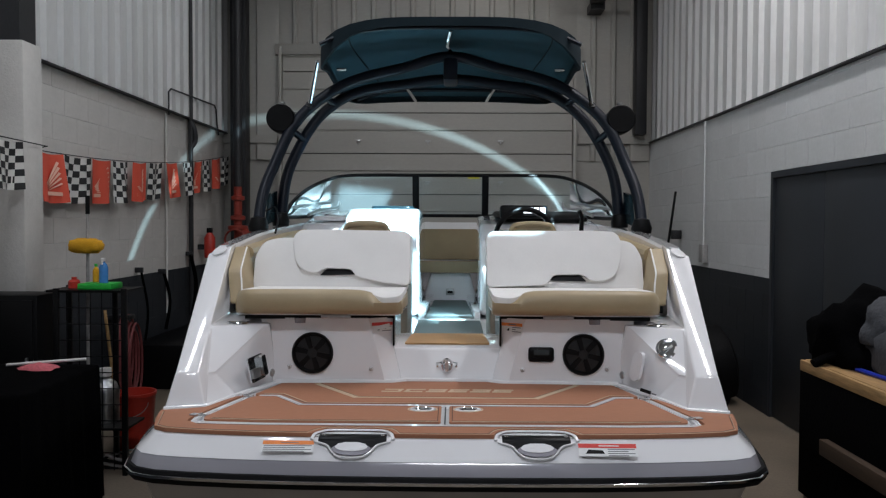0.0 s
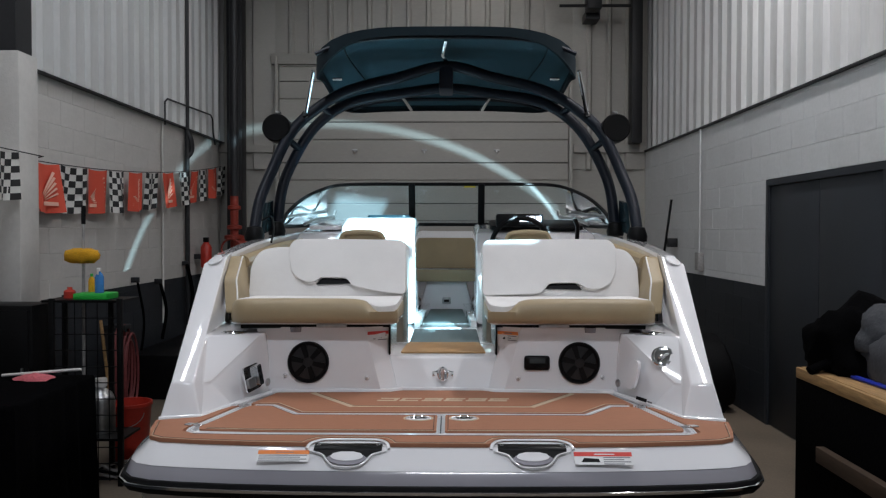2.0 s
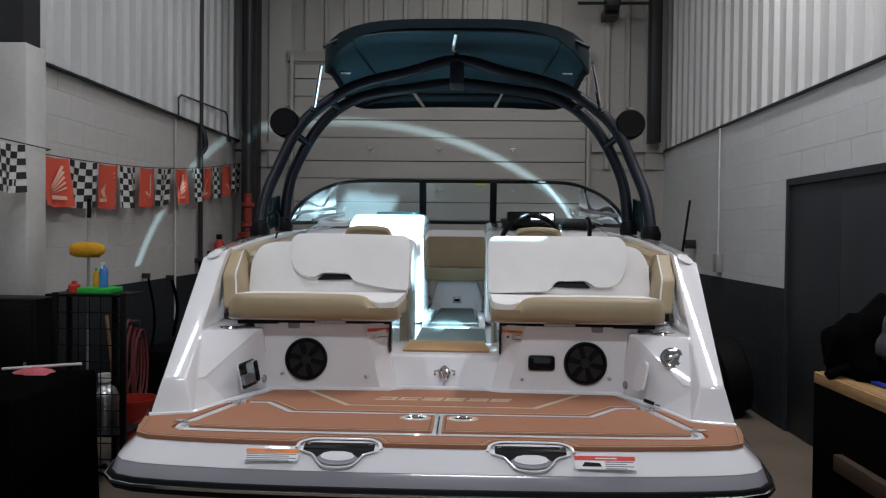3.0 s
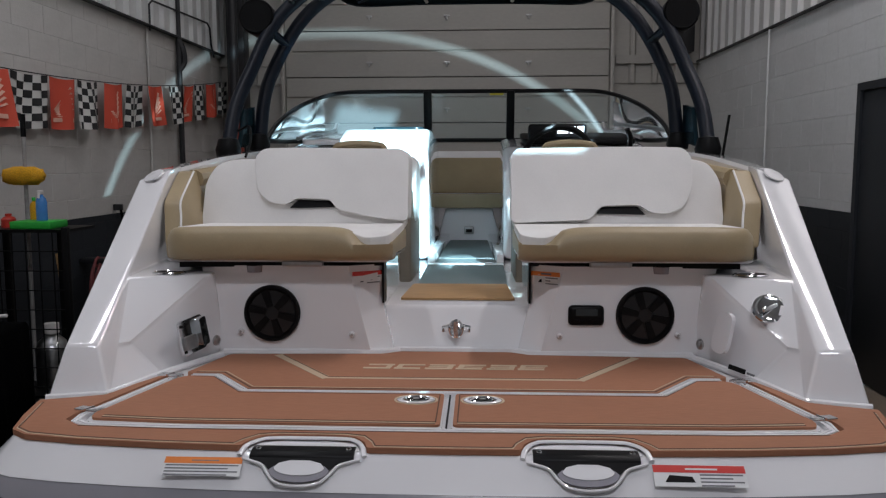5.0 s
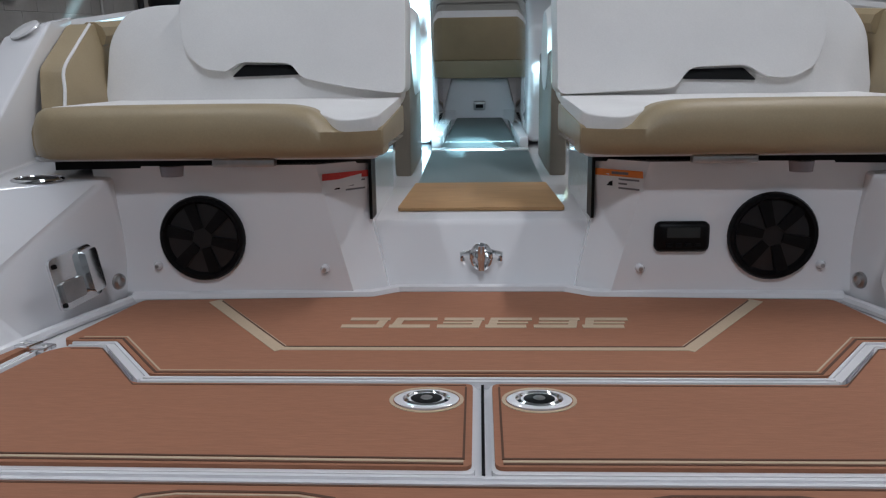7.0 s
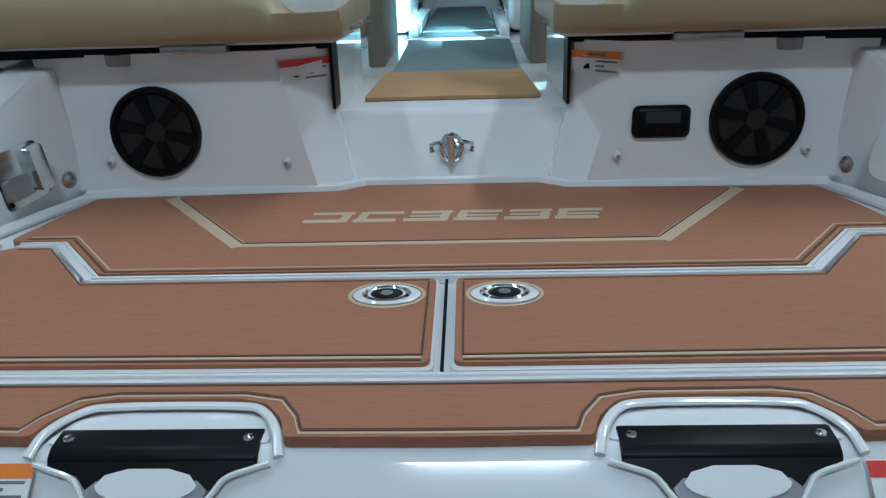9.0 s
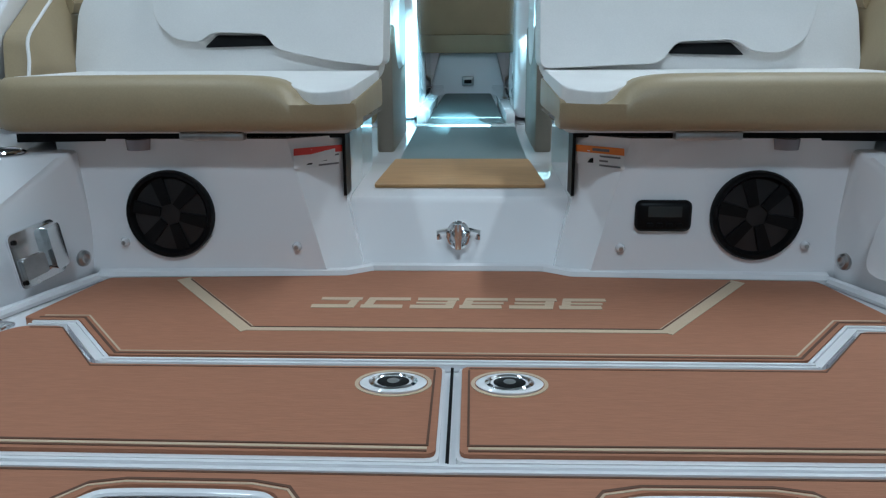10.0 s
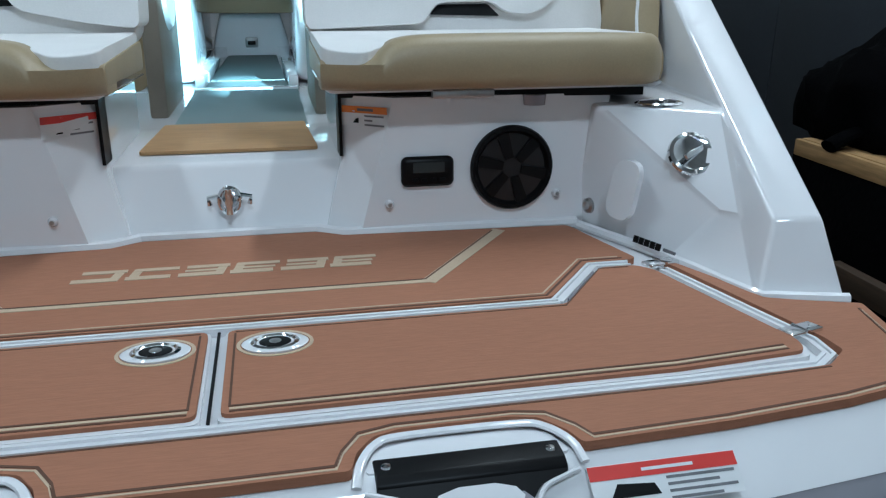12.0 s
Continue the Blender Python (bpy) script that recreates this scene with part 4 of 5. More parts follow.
# stern seats
for s in (1, -1):
    base = part("seat_box", box(s * 0.222 if s > 0 else -0.80, 3.245, 1.10, 0.80 if s > 0 else -0.222, 3.66, 1.318), GEL, boat, "white seat box")
    # the wide run under the cushion also paints the shadow there
    part("gasket", prism([(0.219, 1.20), (0.225, 1.20), (0.225, 1.314), (0.82, 1.314), (0.82, 1.330), (0.219, 1.330)], lambda p, k: (s * p[0], (3.142 if p[0] > 0.3 else 3.222, 3.285)[k], p[1])), BLACK, base, "black rubber gasket, its top run also painted as the cushion's shade")
    part("seat_pan", prism(rounded([(0.20, 1.331), (0.845, 1.331), (0.86, 1.340), (0.186, 1.340)], 0.006, 2), lambda p, k: (s * p[0], (3.138, 3.60)[k], p[1])), GEL, base, "white seat pan")
    part("hinge_plate", box(s * 0.45 - 0.06, 3.13, 1.318, s * 0.45 + 0.06, 3.152, 1.334, 0.003), STEEL, base, "steel hinge plate")
    part("stop", lathe([(0.0, -0.02), (0.022, -0.02), (0.024, 0), (0.0, 0)], pose(s * 0.60, 3.165, 1.318), 14), GEL_GREY, base)

    # cushion: tan nose along the front, dropping towards the aisle, white top
    nose_top = [(0.184, 1.388), (0.262, 1.388), (0.295, 1.412), (0.330, 1.430), (0.420, 1.436), (0.70, 1.436), (0.83, 1.432), (0.858, 1.418)]
    rings = []
    for x, zt_ in [(v.x, v.y) for v in smooth_path([(a, c, 0) for a, c in nose_top], 4)]:
        yf = 3.075 + (0.05 * max(0, (0.26 - x) / 0.08) ** 2 if x < 0.26 else 0) + (0.075 * max(0, (x - 0.78) / 0.08) ** 2 if x > 0.78 else 0)
        yf = min(yf, 3.14)
        prof = [(yf + 0.024, 1.338), (yf + 0.008, 1.344), (yf, 1.362), (yf, 1.386), (yf + 0.005, zt_ - 0.022), (yf + 0.018, zt_ - 0.007), (yf + 0.040, zt_), (yf + 0.10, zt_ - 0.001), (yf + 0.11, zt_ - 0.012), (yf + 0.11, 1.338)]
        rings.append([(s * x, y, zz) for y, zz in prof])
    cushion = part("seat_cushion", loft(rings), VINYL_T, boat, "tan vinyl seat cushion with white top", angle=0.9)
    part("top_pad", prism(rounded([(0.186, 3.13), (0.26, 3.10), (0.30, 3.15), (0.36, 3.172), (0.845, 3.172), (0.85, 3.56), (0.186, 3.56)], 0.03, 4), lambda p, k: (s * p[0], p[1], (1.352, 1.434)[k] if p[1] > 3.2 or k == 0 else 1.402 + max(0, (p[1] - 3.09)) * 0.24), 0.012, 3), VINYL_W, cushion, "white vinyl seat top", angle=0.9)
    part("end_pad", prism(rounded([(3.13, 1.352), (3.56, 1.352), (3.56, 1.415), (3.13, 1.39)], 0.02, 3), lambda p, k: (s * (0.20, 0.183)[k], p[0], p[1]), 0.006, 2), VINYL_T, cushion, "tan end panel", angle=0.9)

    # backrest: a wide lower layer and a proud upper pad with a hand slot
    ys = lambda z: 3.495 + (z - 1.42) * 0.42
    low = rounded([(0.182, 1.40), (0.885, 1.40), (0.890, 1.575), (0.855, 1.640), (0.79, 1.655), (0.60, 1.66), (0.182, 1.66)], 0.05, 5)
    rest = part("backrest", prism(low, lambda p, k: (s * p[0], ys(p[1]) + (0.022, 0.13)[k], p[1]), 0.024, 4), VINYL_W, boat, "white vinyl backrest with hand slot", angle=0.9)
    up = rounded([(0.172, 1.440), (0.30, 1.456), (0.415, 1.480), (0.440, 1.514), (0.560, 1.518), (0.590, 1.496), (0.645, 1.502), (0.692, 1.54), (0.708, 1.60), (0.716, 1.66), (0.69, 1.692), (0.60, 1.695), (0.20, 1.690), (0.176, 1.67)] if s < 0 else [(0.176, 1.435), (0.44, 1.446), (0.475, 1.492), (0.605, 1.496), (0.64, 1.470), (0.70, 1.465), (0.755, 1.492), (0.785, 1.56), (0.792, 1.66), (0.765, 1.692), (0.60, 1.695), (0.20, 1.690), (0.178, 1.67)], 0.022, 4)
    part("upper_pad", prism(up, lambda p, k: (s * p[0], ys(p[1]) + (-0.008, 0.14)[k], p[1]), 0.017, 5), VINYL_W, rest, "white vinyl upper pad", angle=0.9)
    part("hand_slot", prism(rounded([(q[0] - (0.045 if s < 0 else 0), q[1] + (0.022 if s < 0 else 0)) for q in ((0.462, 1.466), (0.628, 1.462), (0.60, 1.49), (0.482, 1.488))], 0.006, 3), lambda p, k: (s * p[0], ys(p[1]) + (0.012, 0.05)[k], p[1])), BLACK, rest, "dark hand slot")
    # tan side bolster with white piping, and the tan pad along the gunwale
    bol = rounded([(3.295, 1.365), (3.52, 1.365), (3.66, 1.47), (3.66, 1.615), (3.56, 1.612), (3.37, 1.508)], 0.02, 3)
    lean_ = lambda zz: 0.866 + (zz - 1.367) * 0.225
    bo = part("side_bolster", prism(bol, lambda p, k: (s * (lean_(p[1]) + (0.0, 0.058)[k]), p[0], p[1]), 0.010, 3), VINYL_T, boat, "tan vinyl side bolster with white piping", angle=0.9)
    part("piping", sweep(smooth_path([(s * (lean_(zz) + 0.003), y, zz) for y, zz in ((3.330, 1.366), (3.300, 1.372), (3.305, 1.40), (3.345, 1.46), (3.371, 1.506), (3.45, 1.552), (3.56, 1.611))], 4), 0.0036, 8), VINYL_W, bo, "white piping")
    # solid black block stands for the shadow below the bolster
    part("shadow_gap", box(min(s * 0.865, s * 0.915), 3.31, 1.335, max(s * 0.865, s * 0.915), 3.49, 1.366), BLACK, bo, "black block painted as the shade under the bolster")
    part("gunwale_pad", sweep(smooth_path([(s * 0.93, 3.58, 1.585), (s * 0.955, 4.0, 1.62), (s * 0.96, 4.6, 1.68), (s * 0.94, 5.1, 1.72)], 5), 0.033, 10), VINYL_T, boat, "tan padded coaming")
    # gunwale and hull side
    rr = [(3.60, 0.985, 1.078, 1.612), (4.1, 1.0, 1.10, 1.675), (4.7, 1.01, 1.125, 1.735), (5.3, 1.0, 1.12, 1.785), (6.0, 0.94, 1.07, 1.83), (6.8, 0.80, 0.94, 1.87), (7.5, 0.56, 0.72, 1.90), (8.0, 0.25, 0.42, 1.92), (8.25, 0.0, 0.02, 1.93)]
    part("gunwale", loft([[(s * a, y, zz), (s * (a + 0.01), y, zz + 0.012), (s * (c - 0.012), y, zz + 0.006), (s * c, y, zz - 0.02), (s * (c - 0.02), y, zz - 0.35), (s * (c - 0.06), y, 0.93 + 0.05 * (y - 2.486)), (s * max(0, a - 0.06), y, 0.93 + 0.05 * (y - 2.486)), (s * max(0.0, a - 0.01), y, zz - 0.3)] for y, a, c, zz in rr]), GEL, boat, "white hull side and gunwale", angle=0.5)

# cockpit: floor, consoles, bow
cf = lambda x, y: 1.135 + 0.045 * (y - 3.7)
part("cockpit_floor", prism([(-0.9, 3.68), (0.9, 3.68), (0.9, 5.0), (0.26, 5.0), (0.26, 6.42), (-0.26, 6.42), (-0.26, 5.0), (-0.9, 5.0)], lambda p, k: (p[0], p[1], cf(*p) + (-0.02, 0)[k])), GEL, boat, "white moulded cockpit floor")
part("floor_mat", prism(rounded([(-0.19, 3.72), (0.19, 3.72), (0.185, 4.95), (-0.185, 4.95)], 0.04, 3), lambda p, k: (p[0], p[1], cf(*p) + (0, 0.008)[k])), CARPET, boat, "grey woven floor mat")
part("bow_sill", prism([(-0.19, 4.74), (0.19, 4.74), (0.19, 4.80), (-0.19, 4.80)], lambda p, k: (p[0], p[1], cf(*p) + (-0.01, 0.014)[k]), 0.005), GEL, boat, "white sill before the bow mat")
part("bow_mat", prism(rounded([(-0.150, 4.80), (0.150, 4.80), (0.120, 5.95), (-0.120, 5.95)], 0.02, 3), lambda p, k: (p[0], p[1], cf(*p) + (0, 0.012)[k])), CARPET, boat, "grey woven bow mat")
for s in (1, -1):
    part("bow_curb", prism([(0.155, 4.82), (0.192, 4.82), (0.192, 6.02), (0.125, 6.02)], lambda p, k: (s * p[0], p[1], cf(*p) + (0, 0.05)[k]), 0.008), GEL, boat, "white moulded curb")
for s in (1, -1):
    prof = [(4.95, 1.20), (4.86, 1.50), (4.90, 1.66), (5.15, 1.79), (5.60, 1.87), (5.93, 1.87), (5.95, 1.24)]
    high = prof if s > 0 else [(4.95, 1.20), (4.86, 1.50), (4.87, 1.72), (4.93, 1.83), (5.06, 1.885), (5.30, 1.90), (5.93, 1.885), (5.95, 1.24)]
    cons = part("console", prism(high, lambda p, k: (s * (0.192, 0.66)[k], p[0], p[1]), 0.03, 3), GEL, boat, "white moulded console", angle=0.8)
    part("outer_side", prism(prof, lambda p, k: (s * (0.64, 0.98)[k], p[0], p[1]), 0.03, 3), GEL, cons, angle=0.8)
    if s < 0:
        part("visor", prism(rounded([(-0.54, 5.30), (-0.24, 5.30), (-0.26, 5.56), (-0.52, 5.56)], 0.05, 3), lambda p, k: (p[0], p[1], 1.895 + (0.0, 0.022)[k] + 0.05 * (p[1] - 5.3)), 0.008), ACRYLIC, cons, "dark tinted visor")
    part("dash_pad", prism(rounded([(0.30 if s > 0 else 0.70, 5.20), (0.92, 5.20), (0.90, 5.55), (0.30 if s > 0 else 0.70, 5.55)], 0.05, 4), lambda p, k: (s * p[0], p[1], 1.80 + (p[1] - 5.15) * 0.178 + (0, 0.03)[k]), 0.008, 2), BLACK if s > 0 else GEL, cons, "dark padded dash" if s > 0 else "white padded dash")
    part("aisle_pad", box(min(s * 0.222, s * 0.277), 4.22, 1.155, max(s * 0.222, s * 0.277), 4.70, 1.555, 0.012), VINYL_T_SHADE, boat, "tan seat side beside the aisle, shade put into its colour")
    part("aisle_bolster", lathe([(0.0, -0.03), (0.13, -0.03), (0.15, -0.01), (0.15, 0.02), (0.13, 0.04), (0.0, 0.04)], pose(s * 0.250, 4.45, 1.555, 0, 90, 0), 28), VINYL_W, boat, "rounded white seat side")
    top = 1.755
    seat = part("bucket_seat", prism(rounded([(0.30, 1.22), (0.66, 1.22), (0.64, top - 0.24), (0.575, top - 0.03), (0.53, top), (0.40, top), (0.355, top - 0.03), (0.29, top - 0.24)], 0.05, 5), lambda p, k: (s * p[0], 4.42 + (p[1] - 1.2) * -0.10 + (0, 0.10)[k], p[1]), 0.02, 3), VINYL_T, boat, "tan bucket seat with a rolled edge", angle=0.9)
    part("edge", sweep(smooth_path([(s * 0.285, 4.38, top - 0.26), (s * 0.345, 4.37, top - 0.04), (s * 0.395, 4.36, top), (s * 0.535, 4.36, top), (s * 0.585, 4.37, top - 0.04), (s * 0.645, 4.38, top - 0.26)], 4), 0.015, 8), VINYL_T, seat, "tan welt")
wheel = part("steering_wheel", sweep([(0.46 + 0.175 * math.cos(a), 4.83 - 0.06 * math.sin(a), 1.70 + 0.165 * math.sin(a)) for a in [k * math.pi / 16 for k in range(32)]], 0.016, 10, closed=True), BLACK, boat, "black steering wheel")
for a in (0.3, 2.84, 4.71):
    part("spoke", sweep([(0.46, 4.86, 1.70), (0.46 + 0.17 * math.cos(a), 4.83 - 0.06 * math.sin(a), 1.70 + 0.16 * math.sin(a))], 0.012, 8), STEEL, wheel)
part("hub", lathe([(0.0, 0.0), (0.035, 0.0), (0.035, 0.04), (0, 0.05)], pose(0.46, 4.88, 1.70, 75, 0, 0), 16), BLACK, wheel)
disp = part("display", box(0.33, 5.13, 1.83, 0.64, 5.23, 1.915, 0.014, 3), BLACK, boat, "black helm display")
part("screen", box(0.475, 5.124, 1.845, 0.628, 5.131, 1.905), mat("glossy_screen", (0.02, 0.025, 0.03), 0.06, coat=0.5), disp, "glossy dark screen")
# glowing panels painted on as the bright reflection in the display
for x0, x1 in ((0.482, 0.540), (0.548, 0.580), (0.588, 0.622)):
    part("screen_reflection", box(x0, 5.121, 1.862, x1, 5.125, 1.900), mat("painted_reflection", (0.85, 0.9, 0.95), 0.3, glow=1.6), disp, "glowing white panel painted as a reflection on the screen")
part("throttle", sweep([(0.82, 4.9, 1.70), (0.82, 4.86, 1.82), (0.80, 4.84, 1.86)], 0.014, 8), BLACK, boat, "black throttle lever")

bow = part("bow_seat_base", prism([(-0.196, 1.20), (0.196, 1.20), (0.192, 1.30), (0.150, 1.455), (-0.150, 1.455), (-0.192, 1.30)], lambda p, k: (p[0], (6.0, 6.9)[k], p[1]), 0.012, 3), GEL, boat, "white tapered bow seat base")
part("latch", box(-0.032, 5.985, 1.285, 0.032, 6.002, 1.335, 0.008, 3), STEEL, bow, "steel latch")
part("latch_grip", box(-0.020, 5.978, 1.298, 0.020, 5.988, 1.318, 0.004), BLACK, bow)
part("bow_cushion", prism(rounded([(-0.30, 1.455), (0.30, 1.455), (0.31, 1.50), (0.27, 1.545), (-0.27, 1.545), (-0.31, 1.50)], 0.02, 4), lambda p, k: (p[0], (5.95, 6.75)[k], p[1]), 0.02, 3), VINYL_T, boat, "tan bow seat cushion", angle=0.9)
part("bow_backrest", prism(rounded([(-0.22, 1.555), (0.22, 1.555), (0.50, 1.60), (0.52, 1.815), (-0.52, 1.815), (-0.50, 1.60)], 0.04, 4), lambda p, k: (p[0], (6.65, 6.8)[k] + (p[1] - 1.56) * 0.25, p[1]), 0.02, 3), VINYL_T, boat, "tan bow backrest", angle=0.9)
for s in (1, -1):
    part("bow_side_seat", prism([(0.26, 5.97), (0.86, 5.97), (0.62, 7.2), (0.28, 7.2)], lambda p, k: (s * p[0], p[1], (1.2, 1.56)[k]), 0.02), VINYL_T, boat, "tan bow side seat")
part("bow_deck", prism([(-0.55, 7.35), (0.55, 7.35), (0.3, 7.95), (0.0, 8.2), (-0.3, 7.95)], lambda p, k: (p[0], p[1], (1.84, 1.90)[k])), GEL, boat, "white foredeck")

# windshield: posts, rails and panes, wrapped back at both sides
WS = [(-1.09, 5.15, 1.84), (-1.07, 5.30, 1.94), (-1.0, 5.48, 2.045), (-0.90, 5.66, 2.125), (-0.78, 5.78, 2.17), (-0.55, 5.83, 2.182), (-0.27, 5.85, 2.184)]
WB = [(-1.09, 5.15, 1.83), (-1.06, 5.42, 1.845), (-1.0, 5.60, 1.86), (-0.92, 5.78, 1.875), (-0.80, 5.86, 1.882), (-0.55, 5.91, 1.885), (-0.27, 5.93, 1.887)]
shield = part("windshield", sweep(smooth_path(WS, 5) + smooth_path([(-p[0], p[1], p[2]) for p in WS[::-1]], 5), 0.013, 8), BLACK, boat, "curved windshield in a black frame")
part("bottom_rail", sweep(smooth_path(WB, 5) + smooth_path([(-p[0], p[1], p[2]) for p in WB[::-1]], 5), 0.013, 8), BLACK, shield)
for s in (1, -1):
    a, c = smooth_path(WS, 5), smooth_path(WB, 5)
    g = part("pane", loft([[(s * p.x, p.y, p.z) for p in a], [(s * p.x, p.y, p.z) for p in c]], False), GLASS, shield, "curved clear pane")
    part("post", prism([(5.825, 2.185), (5.875, 2.185), (5.955, 1.885), (5.905, 1.885)], lambda p, k: (s * (0.235, 0.285)[k], p[0], p[1]), 0.006), BLACK, shield, "black centre post")
    ln = part("bracket", sweep(smooth_path([(s * 0.98, 5.40, 1.86), (s * 0.93, 5.55, 1.90), (s * 0.84, 5.75, 1.93), (s * 0.82, 5.78, 1.98)], 4), 0.012, 8), STEEL, shield, "steel windshield bracket")
part("pane", loft([[(-0.24, 5.85, 2.17), (0.24, 5.85, 2.17)], [(-0.24, 5.93, 1.90), (0.24, 5.93, 1.90)]], False), GLASS, shield, "clear centre pane")
part("sticker", box(0.13, 5.838, 2.158, 0.215, 5.842, 2.170), mat("yellow_print", (0.6, 0.5, 0.02), 0.5, grain=0.05), shield, "small yellow sticker")

# tower: two bows on each side, joined across the top, with canopy and speakers
tower = part("tower", sweep(smooth_path([(-1.125, 4.55, 1.70), (-1.12, 4.68, 1.95), (-1.075, 4.80, 2.15), (-1.0, 4.88, 2.36), (-0.90, 4.92, 2.50), (-0.72, 4.95, 2.64), (-0.55, 4.95, 2.71), (-0.3, 4.95, 2.77), (0.0, 4.95, 2.845),
              (0.3, 4.95, 2.77), (0.55, 4.95, 2.71), (0.72, 4.95, 2.64), (0.90, 4.92, 2.50), (1.0, 4.88, 2.36), (1.075, 4.80, 2.15), (1.12, 4.68, 1.95), (1.125, 4.55, 1.70)], 5), 0.034, 12), NAVY, boat, "dark blue tubular wakeboard tower")
part("inner_bow", sweep(smooth_path([(-1.05, 4.85, 1.76), (-1.03, 4.90, 2.05), (-0.965, 4.97, 2.26), (-0.86, 5.02, 2.45), (-0.72, 5.05, 2.58), (-0.56, 5.08, 2.655), (-0.3, 5.1, 2.70), (0.0, 5.1, 2.735),
              (0.3, 5.1, 2.70), (0.56, 5.08, 2.655), (0.72, 5.05, 2.58), (0.86, 5.02, 2.45), (0.965, 4.97, 2.26), (1.03, 4.90, 2.05), (1.05, 4.85, 1.76)], 5), 0.034, 12), NAVY, tower)
part("crown", box(-0.045, 4.92, 2.69, 0.045, 5.13, 2.85, 0.012), NAVY, tower, "dark crown block")
for s in (1, -1):
    part("foot", lathe([(0.0, -0.03), (0.055, -0.03), (0.06, 0.0), (0.045, 0.05), (0.0, 0.06)], pose(s * 1.115, 4.55, 1.745), 18), BLACK, tower, "black tower foot")
    part("foot", lathe([(0.0, -0.03), (0.05, -0.03), (0.055, 0.0), (0.04, 0.05), (0.0, 0.06)], pose(s * 1.05, 4.85, 1.79), 18), BLACK, tower)
    part("gusset", prism([(4.62, 1.76), (4.86, 1.80), (4.86, 1.98), (4.70, 1.95)], lambda p, k: (s * (1.075, 1.095)[k], p[0], p[1])), ACRYLIC, tower, "blue-tinted gusset plate")
    part("tie", sweep([(s * 0.99, 4.88, 2.36), (s * 0.93, 4.98, 2.31)], 0.022, 8), NAVY, tower)
    part("tie", sweep([(s * 0.80, 4.94, 2.585), (s * 0.74, 5.04, 2.555)], 0.022, 8), NAVY, tower)
    ts = part("tower_speaker", lathe([(0.0, 0.02), (0.05, 0.0), (0.078, -0.01), (0.088, 0.0), (0.090, 0.02), (0.088, 0.10), (0.06, 0.16), (0.0, 0.17)], pose(s * 1.062, 4.86, 2.435, -90, 0, 0), 28), BLACK, tower, "round black tower speaker pod")
    part("grille", lathe([(0.0, 0.014), (0.04, 0.010), (0.07, 0.004), (0.078, -0.006), (0.083, -0.004)], pose(s * 1.062, 4.855, 2.435, -90, 0, 0), 24), RUBBER, ts, "dark grille")
    part("bracket", sweep([(s * 1.05, 4.92, 2.43), (s * 0.96, 4.88, 2.40)], 0.022, 8), BLACK, ts)
    part("light", lathe([(0.0, 0), (0.02, 0), (0.02, 0.01), (0, 0.015)], pose(s * 1.06, 4.9, 2.53), 12), STEEL, ts)
    part("strut", sweep([(s * 0.79, 4.62, 2.73), (s * 0.885, 4.90, 2.52)], 0.012, 8), CHROME, tower, "chrome canopy strut")
    part("strut", sweep([(s * 0.30, 5.1, 2.70), (s * 0.27, 5.95, 2.76)], 0.011, 8), CHROME, tower, "chrome canopy strut")
    part("clamp", lathe([(0.0, -0.018), (0.022, -0.018), (0.022, 0.018), (0, 0.018)], pose(s * 0.885, 4.90, 2.52, 60, 0, 0), 12), BLACK, tower)
    part("clip", box(s * 0.66 - 0.03, 4.72, 2.70, s * 0.66 + 0.03, 4.74, 2.716, 0.004), CHROME, tower, "small bright clip")
part("cable", sweep(smooth_path([(-1.09, 4.62, 1.84), (-1.03, 4.60, 1.86), (-0.98, 4.45, 1.78), (-0.96, 4.3, 1.70)], 5), 0.006, 6), BLACK, tower, "loose black cable at the foot")
part("hinge_arm", sweep([(0.0, 4.55, 2.895), (-0.02, 4.7, 2.85), (0.01, 4.93, 2.85)], 0.012, 8), CHROME, tower, "chrome canopy hinge arm")


def canopy_z(x, y):
    t = max(0.0, (y - 4.4) / 1.8)
    return 2.925 + 0.05 * math.sin(min(1, t) * math.pi) - 0.07 * t ** 1.5 - 0.10 * (abs(x) / 0.76) ** 4


def canopy_ring(f):
    """A rounded plan outline, drawn in by f."""
    out, cx, cy, hw, hl, r = [], 0.0, 5.3, 0.80 * f, 0.90 * f, 0.32 * f
    for k in range(64):
        a = 2 * math.pi * k / 64
        c, q = math.cos(a), math.sin(a)
        n = 4.2
        rad = (abs(c / hw) ** n + abs(q / hl) ** n) ** (-1 / n)
        out.append((cx + rad * c, cy + rad * q))
    return out


rings = [[(x, y, canopy_z(x, y) - 0.012) for x, y in canopy_ring(f)] for f in (0.02, 0.25, 0.5, 0.75, 0.9, 0.985)]
top = [[(x, y, canopy_z(x, y)) for x, y in canopy_ring(f)] for f in (1.0, 0.9, 0.6, 0.3, 0.02)]
part("canopy", loft(rings + top, True, True), CLOTH, tower, "dark teal fabric bimini canopy", angle=1.2)
hem = []
for (x, y), (x2, y2) in zip(canopy_ring(1.0), canopy_ring(1.02)):
    drop = 0.05 + 0.12 * max(0, min(1, (5.1 - y) / 0.6)) * min(1, (abs(x) / 0.76) ** 6)
    hem.append((x, y, x2, y2, drop))
part("canopy_hem", loft([[(x, y, canopy_z(x, y) + 0.004) for x, y, *_ in hem], [(u, v, canopy_z(x, y)) for x, y, u, v, d in hem], [(u, v, canopy_z(x, y) - d) for x, y, u, v, d in hem], [(x, y, canopy_z(x, y) - d + 0.004) for x, y, u, v, d in hem]], True, False), CLOTH_DARK, tower, "dark canopy hem", angle=1.2)
